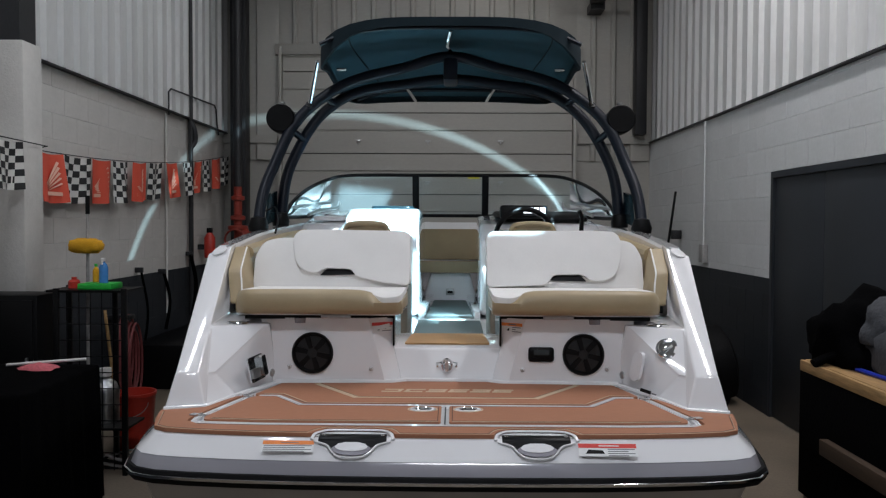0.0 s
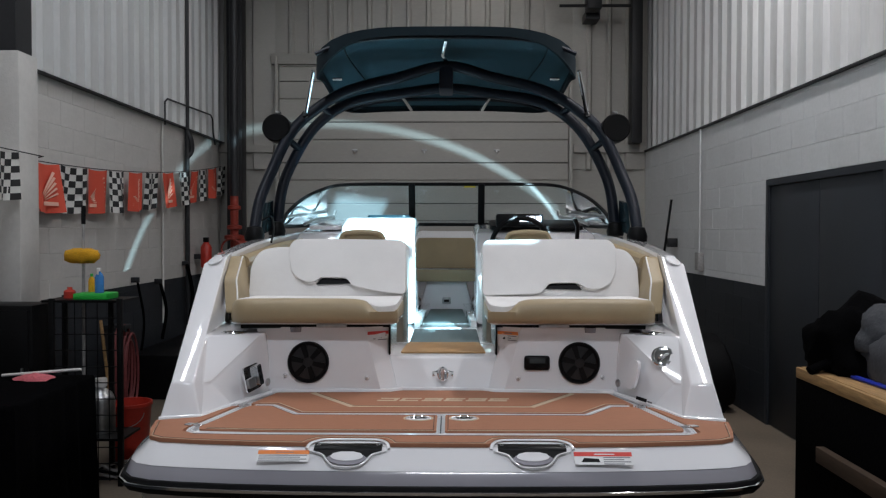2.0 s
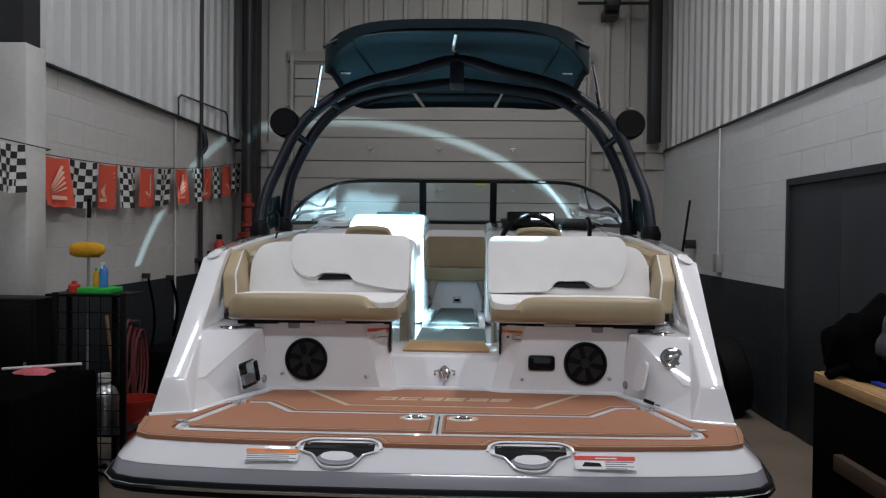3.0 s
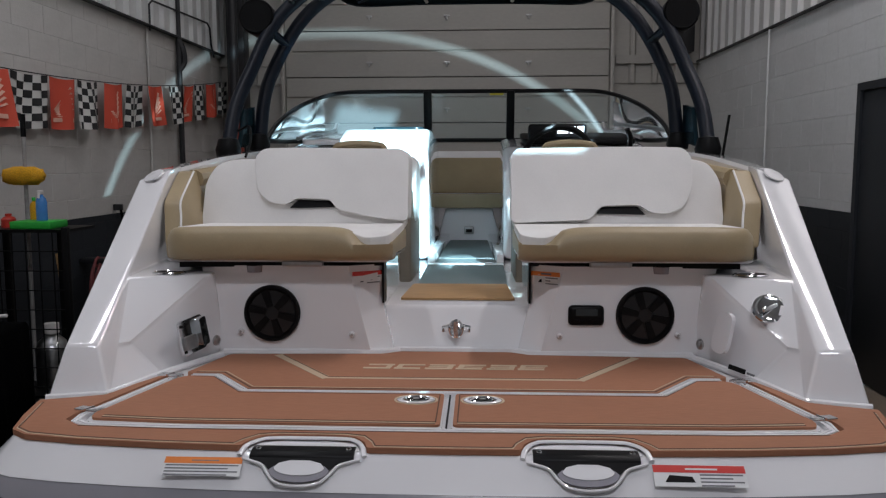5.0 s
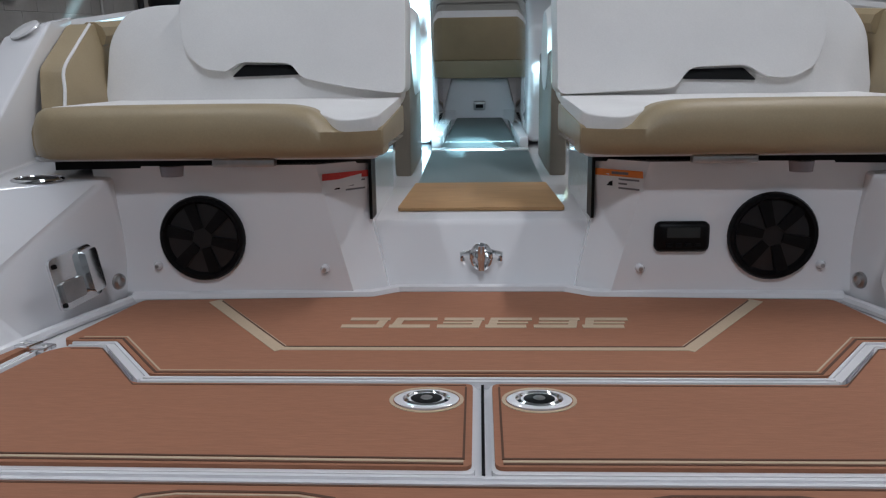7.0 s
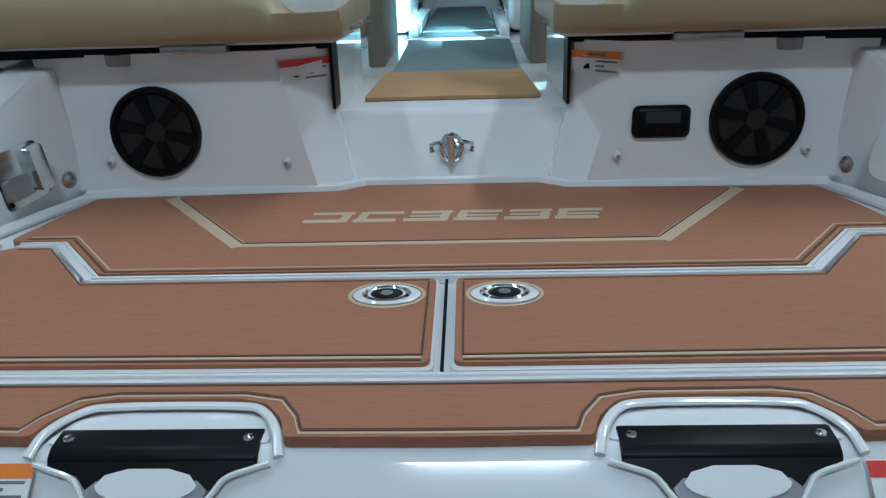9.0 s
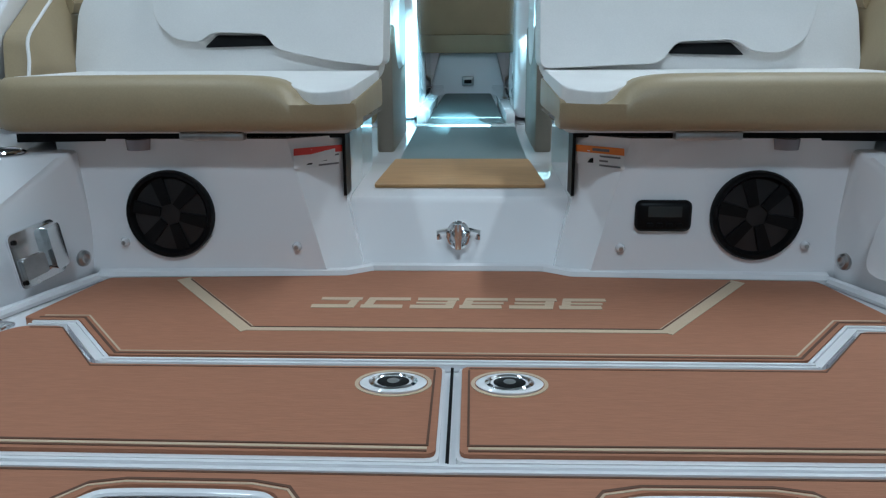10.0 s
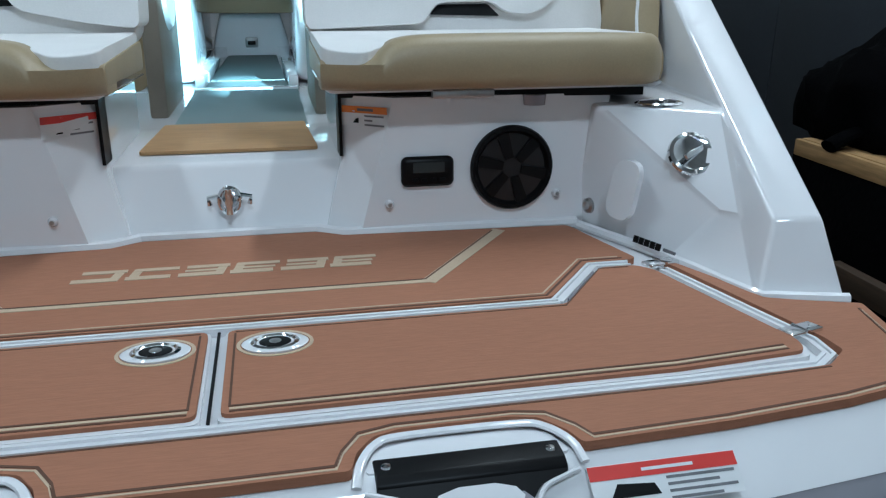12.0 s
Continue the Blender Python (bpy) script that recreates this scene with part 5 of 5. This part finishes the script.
part("canopy_bow", sweep([(x, 4.52, canopy_z(x, 4.52) - 0.03) for x in [(-0.76 + 0.08 * k) for k in range(20)]], 0.013, 8), NAVY, tower)
part("canopy_bow", sweep([(x, 6.0, canopy_z(x, 6.0) - 0.03) for x in [(-0.72 + 0.08 * k) for k in range(19)]], 0.013, 8), NAVY, tower)
for s in (1, -1):
    part("canopy_seam", sweep(smooth_path([(s * 0.60, 4.5, canopy_z(0.60, 4.5) - 0.016), (s * 0.62, 5.0, canopy_z(0.62, 5.0) - 0.016), (s * 0.52, 5.9, canopy_z(0.52, 5.9) - 0.016)], 5), 0.005, 6), CLOTH_DARK, tower)

# ---- trailer under the boat ----
trailer = thing("boat_trailer", "dark steel boat trailer under the hull", "trailer")
part("crossbeam", box(-0.85, 3.9, 0.30, 0.85, 3.98, 0.36, 0.006), COLUMN, trailer)
part("crossbeam", box(-0.85, 6.2, 0.30, 0.85, 6.28, 0.36, 0.006), COLUMN, trailer)
for s in (1, -1):
    part("rail", box(s * 0.62 - 0.04, 3.3, 0.30, s * 0.62 + 0.04, 8.2, 0.38, 0.006), COLUMN, trailer)
    part("bunk", box(s * 0.40 - 0.05, 3.6, 0.36, s * 0.40 + 0.05, 6.6, 0.44, 0.01), FABRIC_B, trailer, "black carpeted bunk")
    wl = part("wheel", lathe([(0.12, -0.08), (0.24, -0.09), (0.29, -0.06), (0.30, 0.0), (0.29, 0.06), (0.24, 0.09), (0.12, 0.08)], pose(s * 0.93, 5.2, 0.30, 0, 90, 0), 32), RUBBER, trailer, "black trailer tyre")
    part("rim", lathe([(0.0, -0.05), (0.15, -0.06), (0.16, 0.06), (0.0, 0.05)], pose(s * 0.93, 5.2, 0.30, 0, 90, 0), 24), STEEL, wl)
    part("axle", sweep([(s * 0.6, 5.2, 0.30), (s * 0.93, 5.2, 0.30)], 0.03, 10), COLUMN, trailer)

# ---- left side: bunting, rack, bucket, table, brush ----
bunting = thing("bunting", "string of red and black-and-white checkered flags", "bunting")
FLAGS = [(4.64, 0.34), (5.56, 0.39), (5.97, 0.45), (6.45, 0.36), (6.85, 0.31), (7.29, 0.31), (7.69, 0.31), (8.12, 0.30), (8.60, 0.29), (9.03, 0.28), (9.33, 0.29), (9.70, 0.32), (10.13, 0.27)]
cord_z = lambda y: 2.075 + 0.0152 * max(0.0, y - 5.55) ** 2
cord = [(-2.72, 4.5, 2.09), (-2.72, 5.3, 2.078), (XL + 0.10, 5.5, 2.078)] + [(XL + 0.10, 5.55 + 0.245 * k, cord_z(5.55 + 0.245 * k) + 0.004) for k in range(20)]
part("cord", sweep(cord, 0.004, 6), FLAG_B, bunting, "thin dark cord")
for i, (y, w) in enumerate(FLAGS):
    xf = -2.72 if i == 0 else XL + 0.10
    zt0 = cord_z(y)
    tilt = 0.02 * math.sin(i * 2.7)
    red = i % 2 == 1
    fh = 0.30 if i == 0 else 0.36

    def cloth(u, v, lift=0.0, y=y, i=i, zt0=zt0, tilt=tilt, w=w, xf=xf, fh=fh):
        return (xf + 0.022 * math.sin(u * 7 + i) * (0.3 + v) + 0.03 * v * math.sin(i * 1.9) + lift, y + u * w + tilt * v, zt0 - fh * v - 0.012 * math.sin(u * math.pi) + (cord_z(y + u * w) - cord_z(y)))

    n = 8
    if red:
        b = loft([[cloth(k / n, v / 6) for k in range(n + 1)] for v in range(7)], False)
        fl_ = part("flag", b, FLAG_R, bunting, "red flag with a pale mark", angle=1.5)
        for k in range(5):
            a0, a1 = 0.14 + 0.11 * k, 0.62 + 0.03 * k
            rows_ = [[cloth(0.20 + 0.03 * k, a1, 0.004), cloth(0.28 + 0.04 * k, a1, 0.004)], [cloth(0.72 + 0.02 * k, a0, 0.004), cloth(0.80 + 0.01 * k, a0 + 0.03, 0.004)]]
            part("mark", loft(rows_, False), PALE, fl_, "pale printed stroke")
        b = loft([[cloth(0.2, 0.78, 0.004), cloth(0.8, 0.78, 0.004)], [cloth(0.2, 0.86, 0.004), cloth(0.8, 0.86, 0.004)]], False)
        part("mark", b, PALE, fl_, "pale printed bar")
    else:
        fl_ = part("flag", loft([[cloth(k / 6, v / 6) for k in range(7)] for v in range(7)], False), FLAG_W, bunting, "checkered flag", angle=1.5)
        for k in range(5):
            for v in range(7):
                if (k + v) % 2 == 0:
                    part("check", loft([[cloth((k + q / 3) / 5, v / 7, 0.003) for q in range(4)], [cloth((k + q / 3) / 5, (v + 1) / 7, 0.003) for q in range(4)]], False), FLAG_B, fl_, angle=1.5)

rack = thing("wire_rack", "black wire grid rack standing on the floor", "rack", pose(0, 0, 0))
RX0, RX1, RY = -2.42, -2.0, 4.80
for px, py in ((RX1, RY), (RX0, RY), (RX1 - 0.17, RY + 0.27), (RX0 - 0.05, RY + 0.27)):
    part("post", box(px - 0.016, py - 0.016, 0, px + 0.016, py + 0.016, 1.16, 0.004), BLACK, rack)
for k in range(1, 6):
    part("wire", sweep([(RX0 + (RX1 - RX0) * k / 6, RY, 0.03), (RX0 + (RX1 - RX0) * k / 6, RY, 1.14)], 0.0035, 6), BLACK, rack)
for k in range(12):
    part("wire", sweep([(RX0, RY, 0.04 + k * 0.1), (RX1, RY, 0.04 + k * 0.1)], 0.0035, 6), BLACK, rack)
part("shelf", box(RX0 - 0.06, RY - 0.01, 0.28, RX1 + 0.01, RY + 0.285, 0.295), BLACK, rack, "black shelf")
part("shelf", box(RX0 - 0.06, RY - 0.01, 1.135, RX1 + 0.01, RY + 0.285, 1.15), BLACK, rack, "black top shelf")


def bottle(name, label, x, y, z, r, h, body, cap, trigger=False):
    t = thing(name, label, "bottle", pose(x, y, z))
    part("body", lathe([(0, 0), (r, 0), (r, h * 0.6), (r * 0.8, h * 0.72), (r * 0.35, h * 0.82), (r * 0.35, h * 0.86), (0, h * 0.86)], seg=20), body, t)
    if trigger:
        part("trigger_head", box(-r * 0.35, -r * 0.9, h * 0.86, r * 0.35, r * 0.5, h, 0.006), cap, t, "white trigger head")
        part("trigger", sweep([(0, -r * 0.7, h * 0.9), (0, -r * 0.9, h * 0.74)], 0.006, 6), cap, t)
    else:
        part("cap", lathe([(0, h * 0.85), (r * 0.45, h * 0.85), (r * 0.45, h), (0, h)], seg=16), cap, t)
    return t


bottle("spray_bottle", "blue spray bottle with white trigger on the rack", -2.16, 4.88, 1.19, 0.027, 0.155, BLUE_LIQ, WHITE_ROD, True)
bottle("bottle", "yellow green bottle on the rack", -2.24, 4.95, 1.19, 0.020, 0.115, YELLOW, GREEN)
solid("tray", box(-2.30, 4.82, 1.15, -2.09, 5.0, 1.188, 0.006), GREEN, "bright green plastic tray on the rack", "tray")
bottle("red_canister", "red canister on the rack top", -2.38, 4.95, 1.15, 0.036, 0.07, RED, RED)
bottle("metal_jug", "dull silver jug on the rack shelf", -2.20, 4.98, 0.295, 0.085, 0.34, STEEL, WHITE_ROD)

coil = thing("cable_coil", "tangled grey cable lying under the rack", "cable")
for k in range(4):
    part("loop", sweep([(-2.2 + 0.05 * k + (0.10 + 0.015 * k) * math.cos(a), 4.98 + 0.08 * math.sin(a), 0.012 + 0.02 * k + 0.012 * math.sin(3 * a + k)) for a in [q * math.pi / 10 for q in range(20)]], 0.008, 6, closed=True), CONDUIT if k % 2 else RUBBER, coil)
bucket = thing("bucket", "red plastic bucket on the concrete floor", "bucket", pose(-2.20, 5.42, 0))
part("pail", lathe([(0, 0.0), (0.115, 0.0), (0.122, 0.02), (0.148, 0.36), (0.156, 0.37), (0.156, 0.39), (0.146, 0.39), (0.118, 0.03), (0.0, 0.03)], seg=32), RED, bucket)
part("bail", sweep([(0.152 * math.cos(a), -0.12 - 0.04 * math.sin(a), 0.34 - 0.10 * math.sin(a)) for a in [k * math.pi / 12 for k in range(13)]], 0.003, 6), STEEL, bucket, "wire bail")
part("brush_stick", sweep([(-0.10, 0.02, 0.05), (-0.22, 0.06, 0.95)], 0.012, 8), WOOD, bucket, "wooden stick")

brush = thing("wash_brush", "yellow bristle wash brush on a grey pole", "brush", pose(-2.36, 5.08, 0))
part("pole", sweep([(0, 0, 0.0), (0.01, 0, 1.66)], 0.011, 8), CONDUIT, brush, "grey metal pole")
part("grip", sweep([(0.01, 0, 1.62), (0.011, 0, 1.74)], 0.014, 8), BLACK, brush, "black grip")
bh = lathe([(0.0, 0.06), (0.06, 0.058), (0.10, 0.045), (0.112, 0.02), (0.108, -0.01), (0.08, -0.03), (0.0, -0.032)], pose(0, 0, 1.40) @ Matrix.Diagonal((1.0, 0.6, 1, 1)), 40)
for v in bh.verts:
    v.co += Vector((random.uniform(-1, 1), random.uniform(-1, 1), random.uniform(-1, 1))) * 0.006
part("bristles", bh, YELLOW, brush, "yellow bristle head", angle=1.5)

table = thing("covered_table", "table draped to the floor in black cloth", "table")
part("tabletop", box(-3.0, 3.55, 0.73, -1.97, 4.36, 0.765, 0.01), FABRIC_B, table)
b = bmesh.new()
rings = []
for zz, sp in ((0.77, 0.0), (0.75, 0.012), (0.4, 0.02), (0.02, 0.035)):
    r_ = []
    for k in range(60):
        a = k / 60
        per = [(-3.0, 3.55), (-1.97, 3.55), (-1.97, 4.36), (-3.0, 4.36)]
        i0 = int(a * 4)
        f = a * 4 - i0
        p0, p1 = Vector(per[i0]), Vector(per[(i0 + 1) % 4])
        q = p0.lerp(p1, f)
        c = (q - Vector((-2.46, 3.95))).normalized()
        q += c * (sp + sp * 0.9 * math.sin(k * 2.3))
        r_.append((max(q.x, XL + 0.01), q.y, zz))
    rings.append(r_)
part("drape", loft(rings, True, True), FABRIC_B, table, "hanging black cloth", angle=1.2)
rod = solid("white_rod", sweep([(-2.42, 4.25, 0.785), (-1.97, 4.22, 0.825)], 0.008, 8), WHITE_ROD, "thin white rod lying on the covered table", "rod")
rag = lathe([(0.0, 0.03), (0.05, 0.028), (0.10, 0.015), (0.12, 0.0), (0.0, -0.004)], pose(-2.22, 4.2, 0.775) @ Matrix.Diagonal((1, 0.5, 1, 1)), 24)
for v in rag.verts:
    v.co.z += 0.012 * noise.noise(v.co * 20)
    v.co.x += 0.03 * noise.noise(v.co * 9)
solid("rag", rag, PINK, "crumpled pink rag on the covered table", "rag", angle=1.5)
cab = thing("cabinet", "tall black cabinet beside the wire rack", "cabinet")
part("body", box(-2.98, 4.76, 0, -2.52, 5.04, 1.12, 0.01), BLACK, cab)
part("door", box(-2.96, 4.742, 0.05, -2.54, 4.757, 1.09, 0.004), BLACK, cab)
part("handle", box(-2.58, 4.722, 0.62, -2.565, 4.74, 0.74, 0.004), STEEL, cab, "dull steel handle")

hose = thing("hose_coil", "faded red hose hanging in loops on the wall", "hose")
for k in range(7):
    o, w, l = 0.015 * k, 0.10 + 0.02 * (k % 4), 0.55 + 0.05 * ((k * 3) % 5)
    pts = [(XL + 0.14 + o * 0.6, 7.0 + w * math.sin(a) + 0.03 * k - 0.1, 0.42 + l * 0.5 * math.cos(a) - 0.02 * k) for a in [q * math.pi / 12 for q in range(24)]]
    part("loop", sweep(pts, 0.011, 7, closed=True), RED_HOSE, hose)
part("hook", box(XL + 0.003, 6.92, 0.70, XL + 0.2, 7.06, 0.74, 0.006), COLUMN, hose, "dark wall hook")
gear = thing("hanging_tools", "dark straps and tools hanging on the wall", "tools")
for k, (yy, za, zb) in enumerate(((7.55, 1.10, 0.3), (8.15, 1.05, 0.45), (9.0, 1.2, 0.5))):
    part("strap", sweep(smooth_path([(XL + 0.06, yy, za), (XL + 0.10, yy + 0.06, (za + zb) / 2), (XL + 0.07, yy + 0.02, zb)], 5), 0.012 + 0.005 * (k % 3), 8), FABRIC_B, gear)
    part("hook", box(XL + 0.003, yy - 0.015, za - 0.02, XL + 0.08, yy + 0.015, za + 0.03, 0.004), COLUMN, gear)
box_b = solid("storage_bin", box(XL + 0.05, 7.3, 0, XL + 0.75, 9.0, 0.42, 0.02), BLACK, "low black storage bin along the wall", "bin")
ext = thing("fire_extinguisher", "small red extinguisher hung on the wall", "extinguisher", pose(XL + 0.14, 9.45, 1.14))
part("tank", lathe([(0, 0), (0.06, 0), (0.065, 0.03), (0.065, 0.24), (0.03, 0.30), (0, 0.31)], seg=20), RED, ext)
part("valve", box(-0.03, -0.03, 0.30, 0.03, 0.03, 0.36, 0.006), BLACK, ext)
part("bracket", box(-0.138, -0.03, 0.1, -0.06, 0.03, 0.16), COLUMN, ext)
solid("wall_light_switch", box(XL + 0.001, 5.62, 1.58, XL + 0.05, 5.70, 1.66, 0.006), BLACK, "small black switch box on the wall", "switch")

# ---- right side: bench, clothes, tyre, broom ----
bench = thing("workbench", "wooden workbench with a black cloth skirt", "workbench")
part("tabletop", box(1.96, 1.6, 0.795, 2.56, 4.32, 0.835, 0.006), WOOD, bench, "raw plank top")
part("plank", box(1.935, 1.6, 0.775, 1.958, 4.32, 0.833, 0.004), WOOD, bench)
for bx, by in ((2.00, 4.25), (2.50, 4.25), (2.00, 1.7), (2.50, 1.7)):
    part("leg", box(bx - 0.045, by - 0.045, 0, bx + 0.045, by + 0.045, 0.795, 0.004), WOOD_DARK, bench)
part("stretcher", box(1.90, 1.6, 0.40, 1.955, 4.0, 0.48, 0.004), WOOD_DARK, bench, "dark lower rail")
part("skirt", box(1.942, 1.62, 0.10, 1.952, 4.332, 0.776, 0.003), FABRIC_B, bench, "black cloth skirt")
part("skirt", box(1.953, 4.322, 0.10, 2.55, 4.332, 0.794, 0.003), FABRIC_B, bench, "black cloth skirt")
part("shelf", box(1.97, 1.7, 0.20, 2.54, 3.98, 0.40, 0.01), FABRIC_B, bench, "dark goods below")


def heap(cx, cy, z, rx, ry, h, seed):
    b = bmesh.new()
    bmesh.ops.create_icosphere(b, subdivisions=4, radius=1)
    for v in b.verts:
        d = v.co.copy()
        n = 1 + 0.22 * noise.noise(d * 1.7 + Vector((seed, 0, 0))) + 0.10 * noise.noise(d * 5 + Vector((0, seed, 0))) + 0.05 * noise.noise(d * 11 + Vector((0, seed, 3)))
        v.co = Vector((cx + d.x * rx * n, cy + d.y * ry * n, z + max(0.0, d.z * h * n + h * 0.25)))
    return b


clothes = thing("jacket_pile", "pile of black and grey jackets on the workbench", "clothes")
part("jacket", heap(2.28, 4.20, 0.835, 0.30, 0.40, 0.30, 1.0), FABRIC_B, clothes, "black jacket", angle=1.5)
part("jacket", heap(2.33, 3.74, 0.835, 0.25, 0.36, 0.34, 4.0), FABRIC_G, clothes, "grey lined jacket", angle=1.5)
part("sleeve", sweep(smooth_path([(2.16, 4.08, 0.91), (2.08, 4.10, 0.90), (2.00, 4.12, 0.88), (1.92, 4.12, 0.845)], 5), 0.038, 12, flat=0.6), FABRIC_B, clothes, "grey sleeve over the edge")
solid("blue_bar", sweep([(2.06, 3.95, 0.848), (2.14, 2.8, 0.848)], 0.012, 8), BLUE, "blue plastic bar lying on the workbench", "bar")
part("jacket", heap(2.24, 3.90, 0.98, 0.17, 0.2, 0.19, 9.0), FABRIC_G, clothes, "grey jacket lining", angle=1.5)

tyre = thing("tyre", "black tyre leaning on the wall", "tyre", pose(2.36, 7.05, 0.335, 0, 78, 0))
part("carcass", lathe([(0.18, -0.10), (0.27, -0.12), (0.325, -0.09), (0.335, 0.0), (0.325, 0.09), (0.27, 0.12), (0.18, 0.10), (0.20, 0.0), (0.18, -0.10)], seg=40), RUBBER, tyre)
solid("dark_sack", heap(2.25, 7.0, 0.0, 0.20, 0.22, 0.42, 7.0), RUBBER, "dark sack standing by the wall", "sack", angle=1.5)
broom = thing("broom", "black handled broom leaning on the wall", "broom")
part("handle", sweep([(2.30, 9.0, 0.12), (2.55, 9.05, 1.94)], 0.014, 8), BLACK, broom)
part("head", box(2.14, 8.95, 0.0, 2.44, 9.05, 0.12, 0.01), BLACK, broom)
part("clip", box(2.50, 8.98, 1.40, 2.605, 9.06, 1.5, 0.006), COLUMN, broom)
outlet = thing("outlet_box", "grey electrical box on the block wall", "outlet")
part("box", box(XR - 0.06, 8.05, 1.18, XR - 0.001, 8.17, 1.36, 0.006), CONDUIT, outlet)
part("conduit", sweep([(XR - 0.03, 8.11, 1.36), (XR - 0.03, 8.11, 2.62)], 0.009, 8), WALL_W, outlet, "thin painted conduit")
opener = thing("door_operator", "dark door operator motor by the column", "motor")
part("motor", box(1.74, 9.95, 4.36, 1.92, 10.2, 4.60, 0.02), COLUMN, opener)
part("bracket", box(1.76, 10.2, 4.3, 1.94, 10.5, 4.4), COLUMN, opener)
part("shaft", sweep([(1.4, 10.05, 4.42), (2.3, 10.05, 4.42)], 0.02, 8), COLUMN, opener)

# ---- block work, last ----
def block_mesh(w, h, d, name):
    b = box(0, 0, 0, w, d, h, 0.0025, 1)
    return finish(b, name)


BW, BH, BJ = 0.40, 0.20, 0.0025
meshes = {}


def course_wall(wall, x, inward, y0, y1, ztop, band, upper, holes):
    """Half-bond block work on a wall along y: each block stands a little proud of the joints."""
    zc, row = 0.0, 0
    while zc < ztop - 0.01:
        top = min(zc + BH, ztop)
        for lo, hi in ((zc, top),) if not (zc < band < top) else ((zc, band), (band, top)):
            if hi - lo < 0.03:
                continue
            y = y0 - (BW / 2 if row % 2 else 0)
            while y < y1:
                spans = [(max(y, y0), min(y + BW, y1))]
                for hy0, hy1, hz in holes:
                    if lo < hz - 0.01:
                        spans = [q for a, c in spans for q in ((a, min(c, hy0)), (max(a, hy1), c)) if q[1] - q[0] > 0.02]
                for a, c in spans:
                    if c - a < 0.03:
                        continue
                    dark = (lo + hi) / 2 < band
                    key = (round(c - a, 3), round(hi - lo, 3), dark, upper.name)
                    if key not in meshes:
                        meshes[key] = block_mesh(c - a - BJ * 0.7, hi - lo - BJ * 0.7, 0.02, "block")
                        meshes[key].materials.append(WALL_G if dark else upper)
                    o = part("block", meshes[key], None, wall)
                    if inward < 0:
                        o.matrix_basis = Matrix(((0, 1, 0, x + random.uniform(0, 0.0012)), (1, 0, 0, a + BJ / 3), (0, 0, 1, lo + BJ / 3), (0, 0, 0, 1)))
                    else:
                        o.matrix_basis = Matrix(((0, -1, 0, x - random.uniform(0, 0.0012)), (1, 0, 0, a + BJ / 3), (0, 0, 1, lo + BJ / 3), (0, 0, 0, 1)))
                y += BW
        zc, row = top, row + 1


course_wall(wall_right, XR, -1, 3.0, YB, ZR, BAND_R, WALL_W, [(DOOR_Y0, DOOR_Y1, DOOR_Z)])
course_wall(wall_left, XL, 1, 3.4, YB, ZL, BAND_L, WALL_L, [])
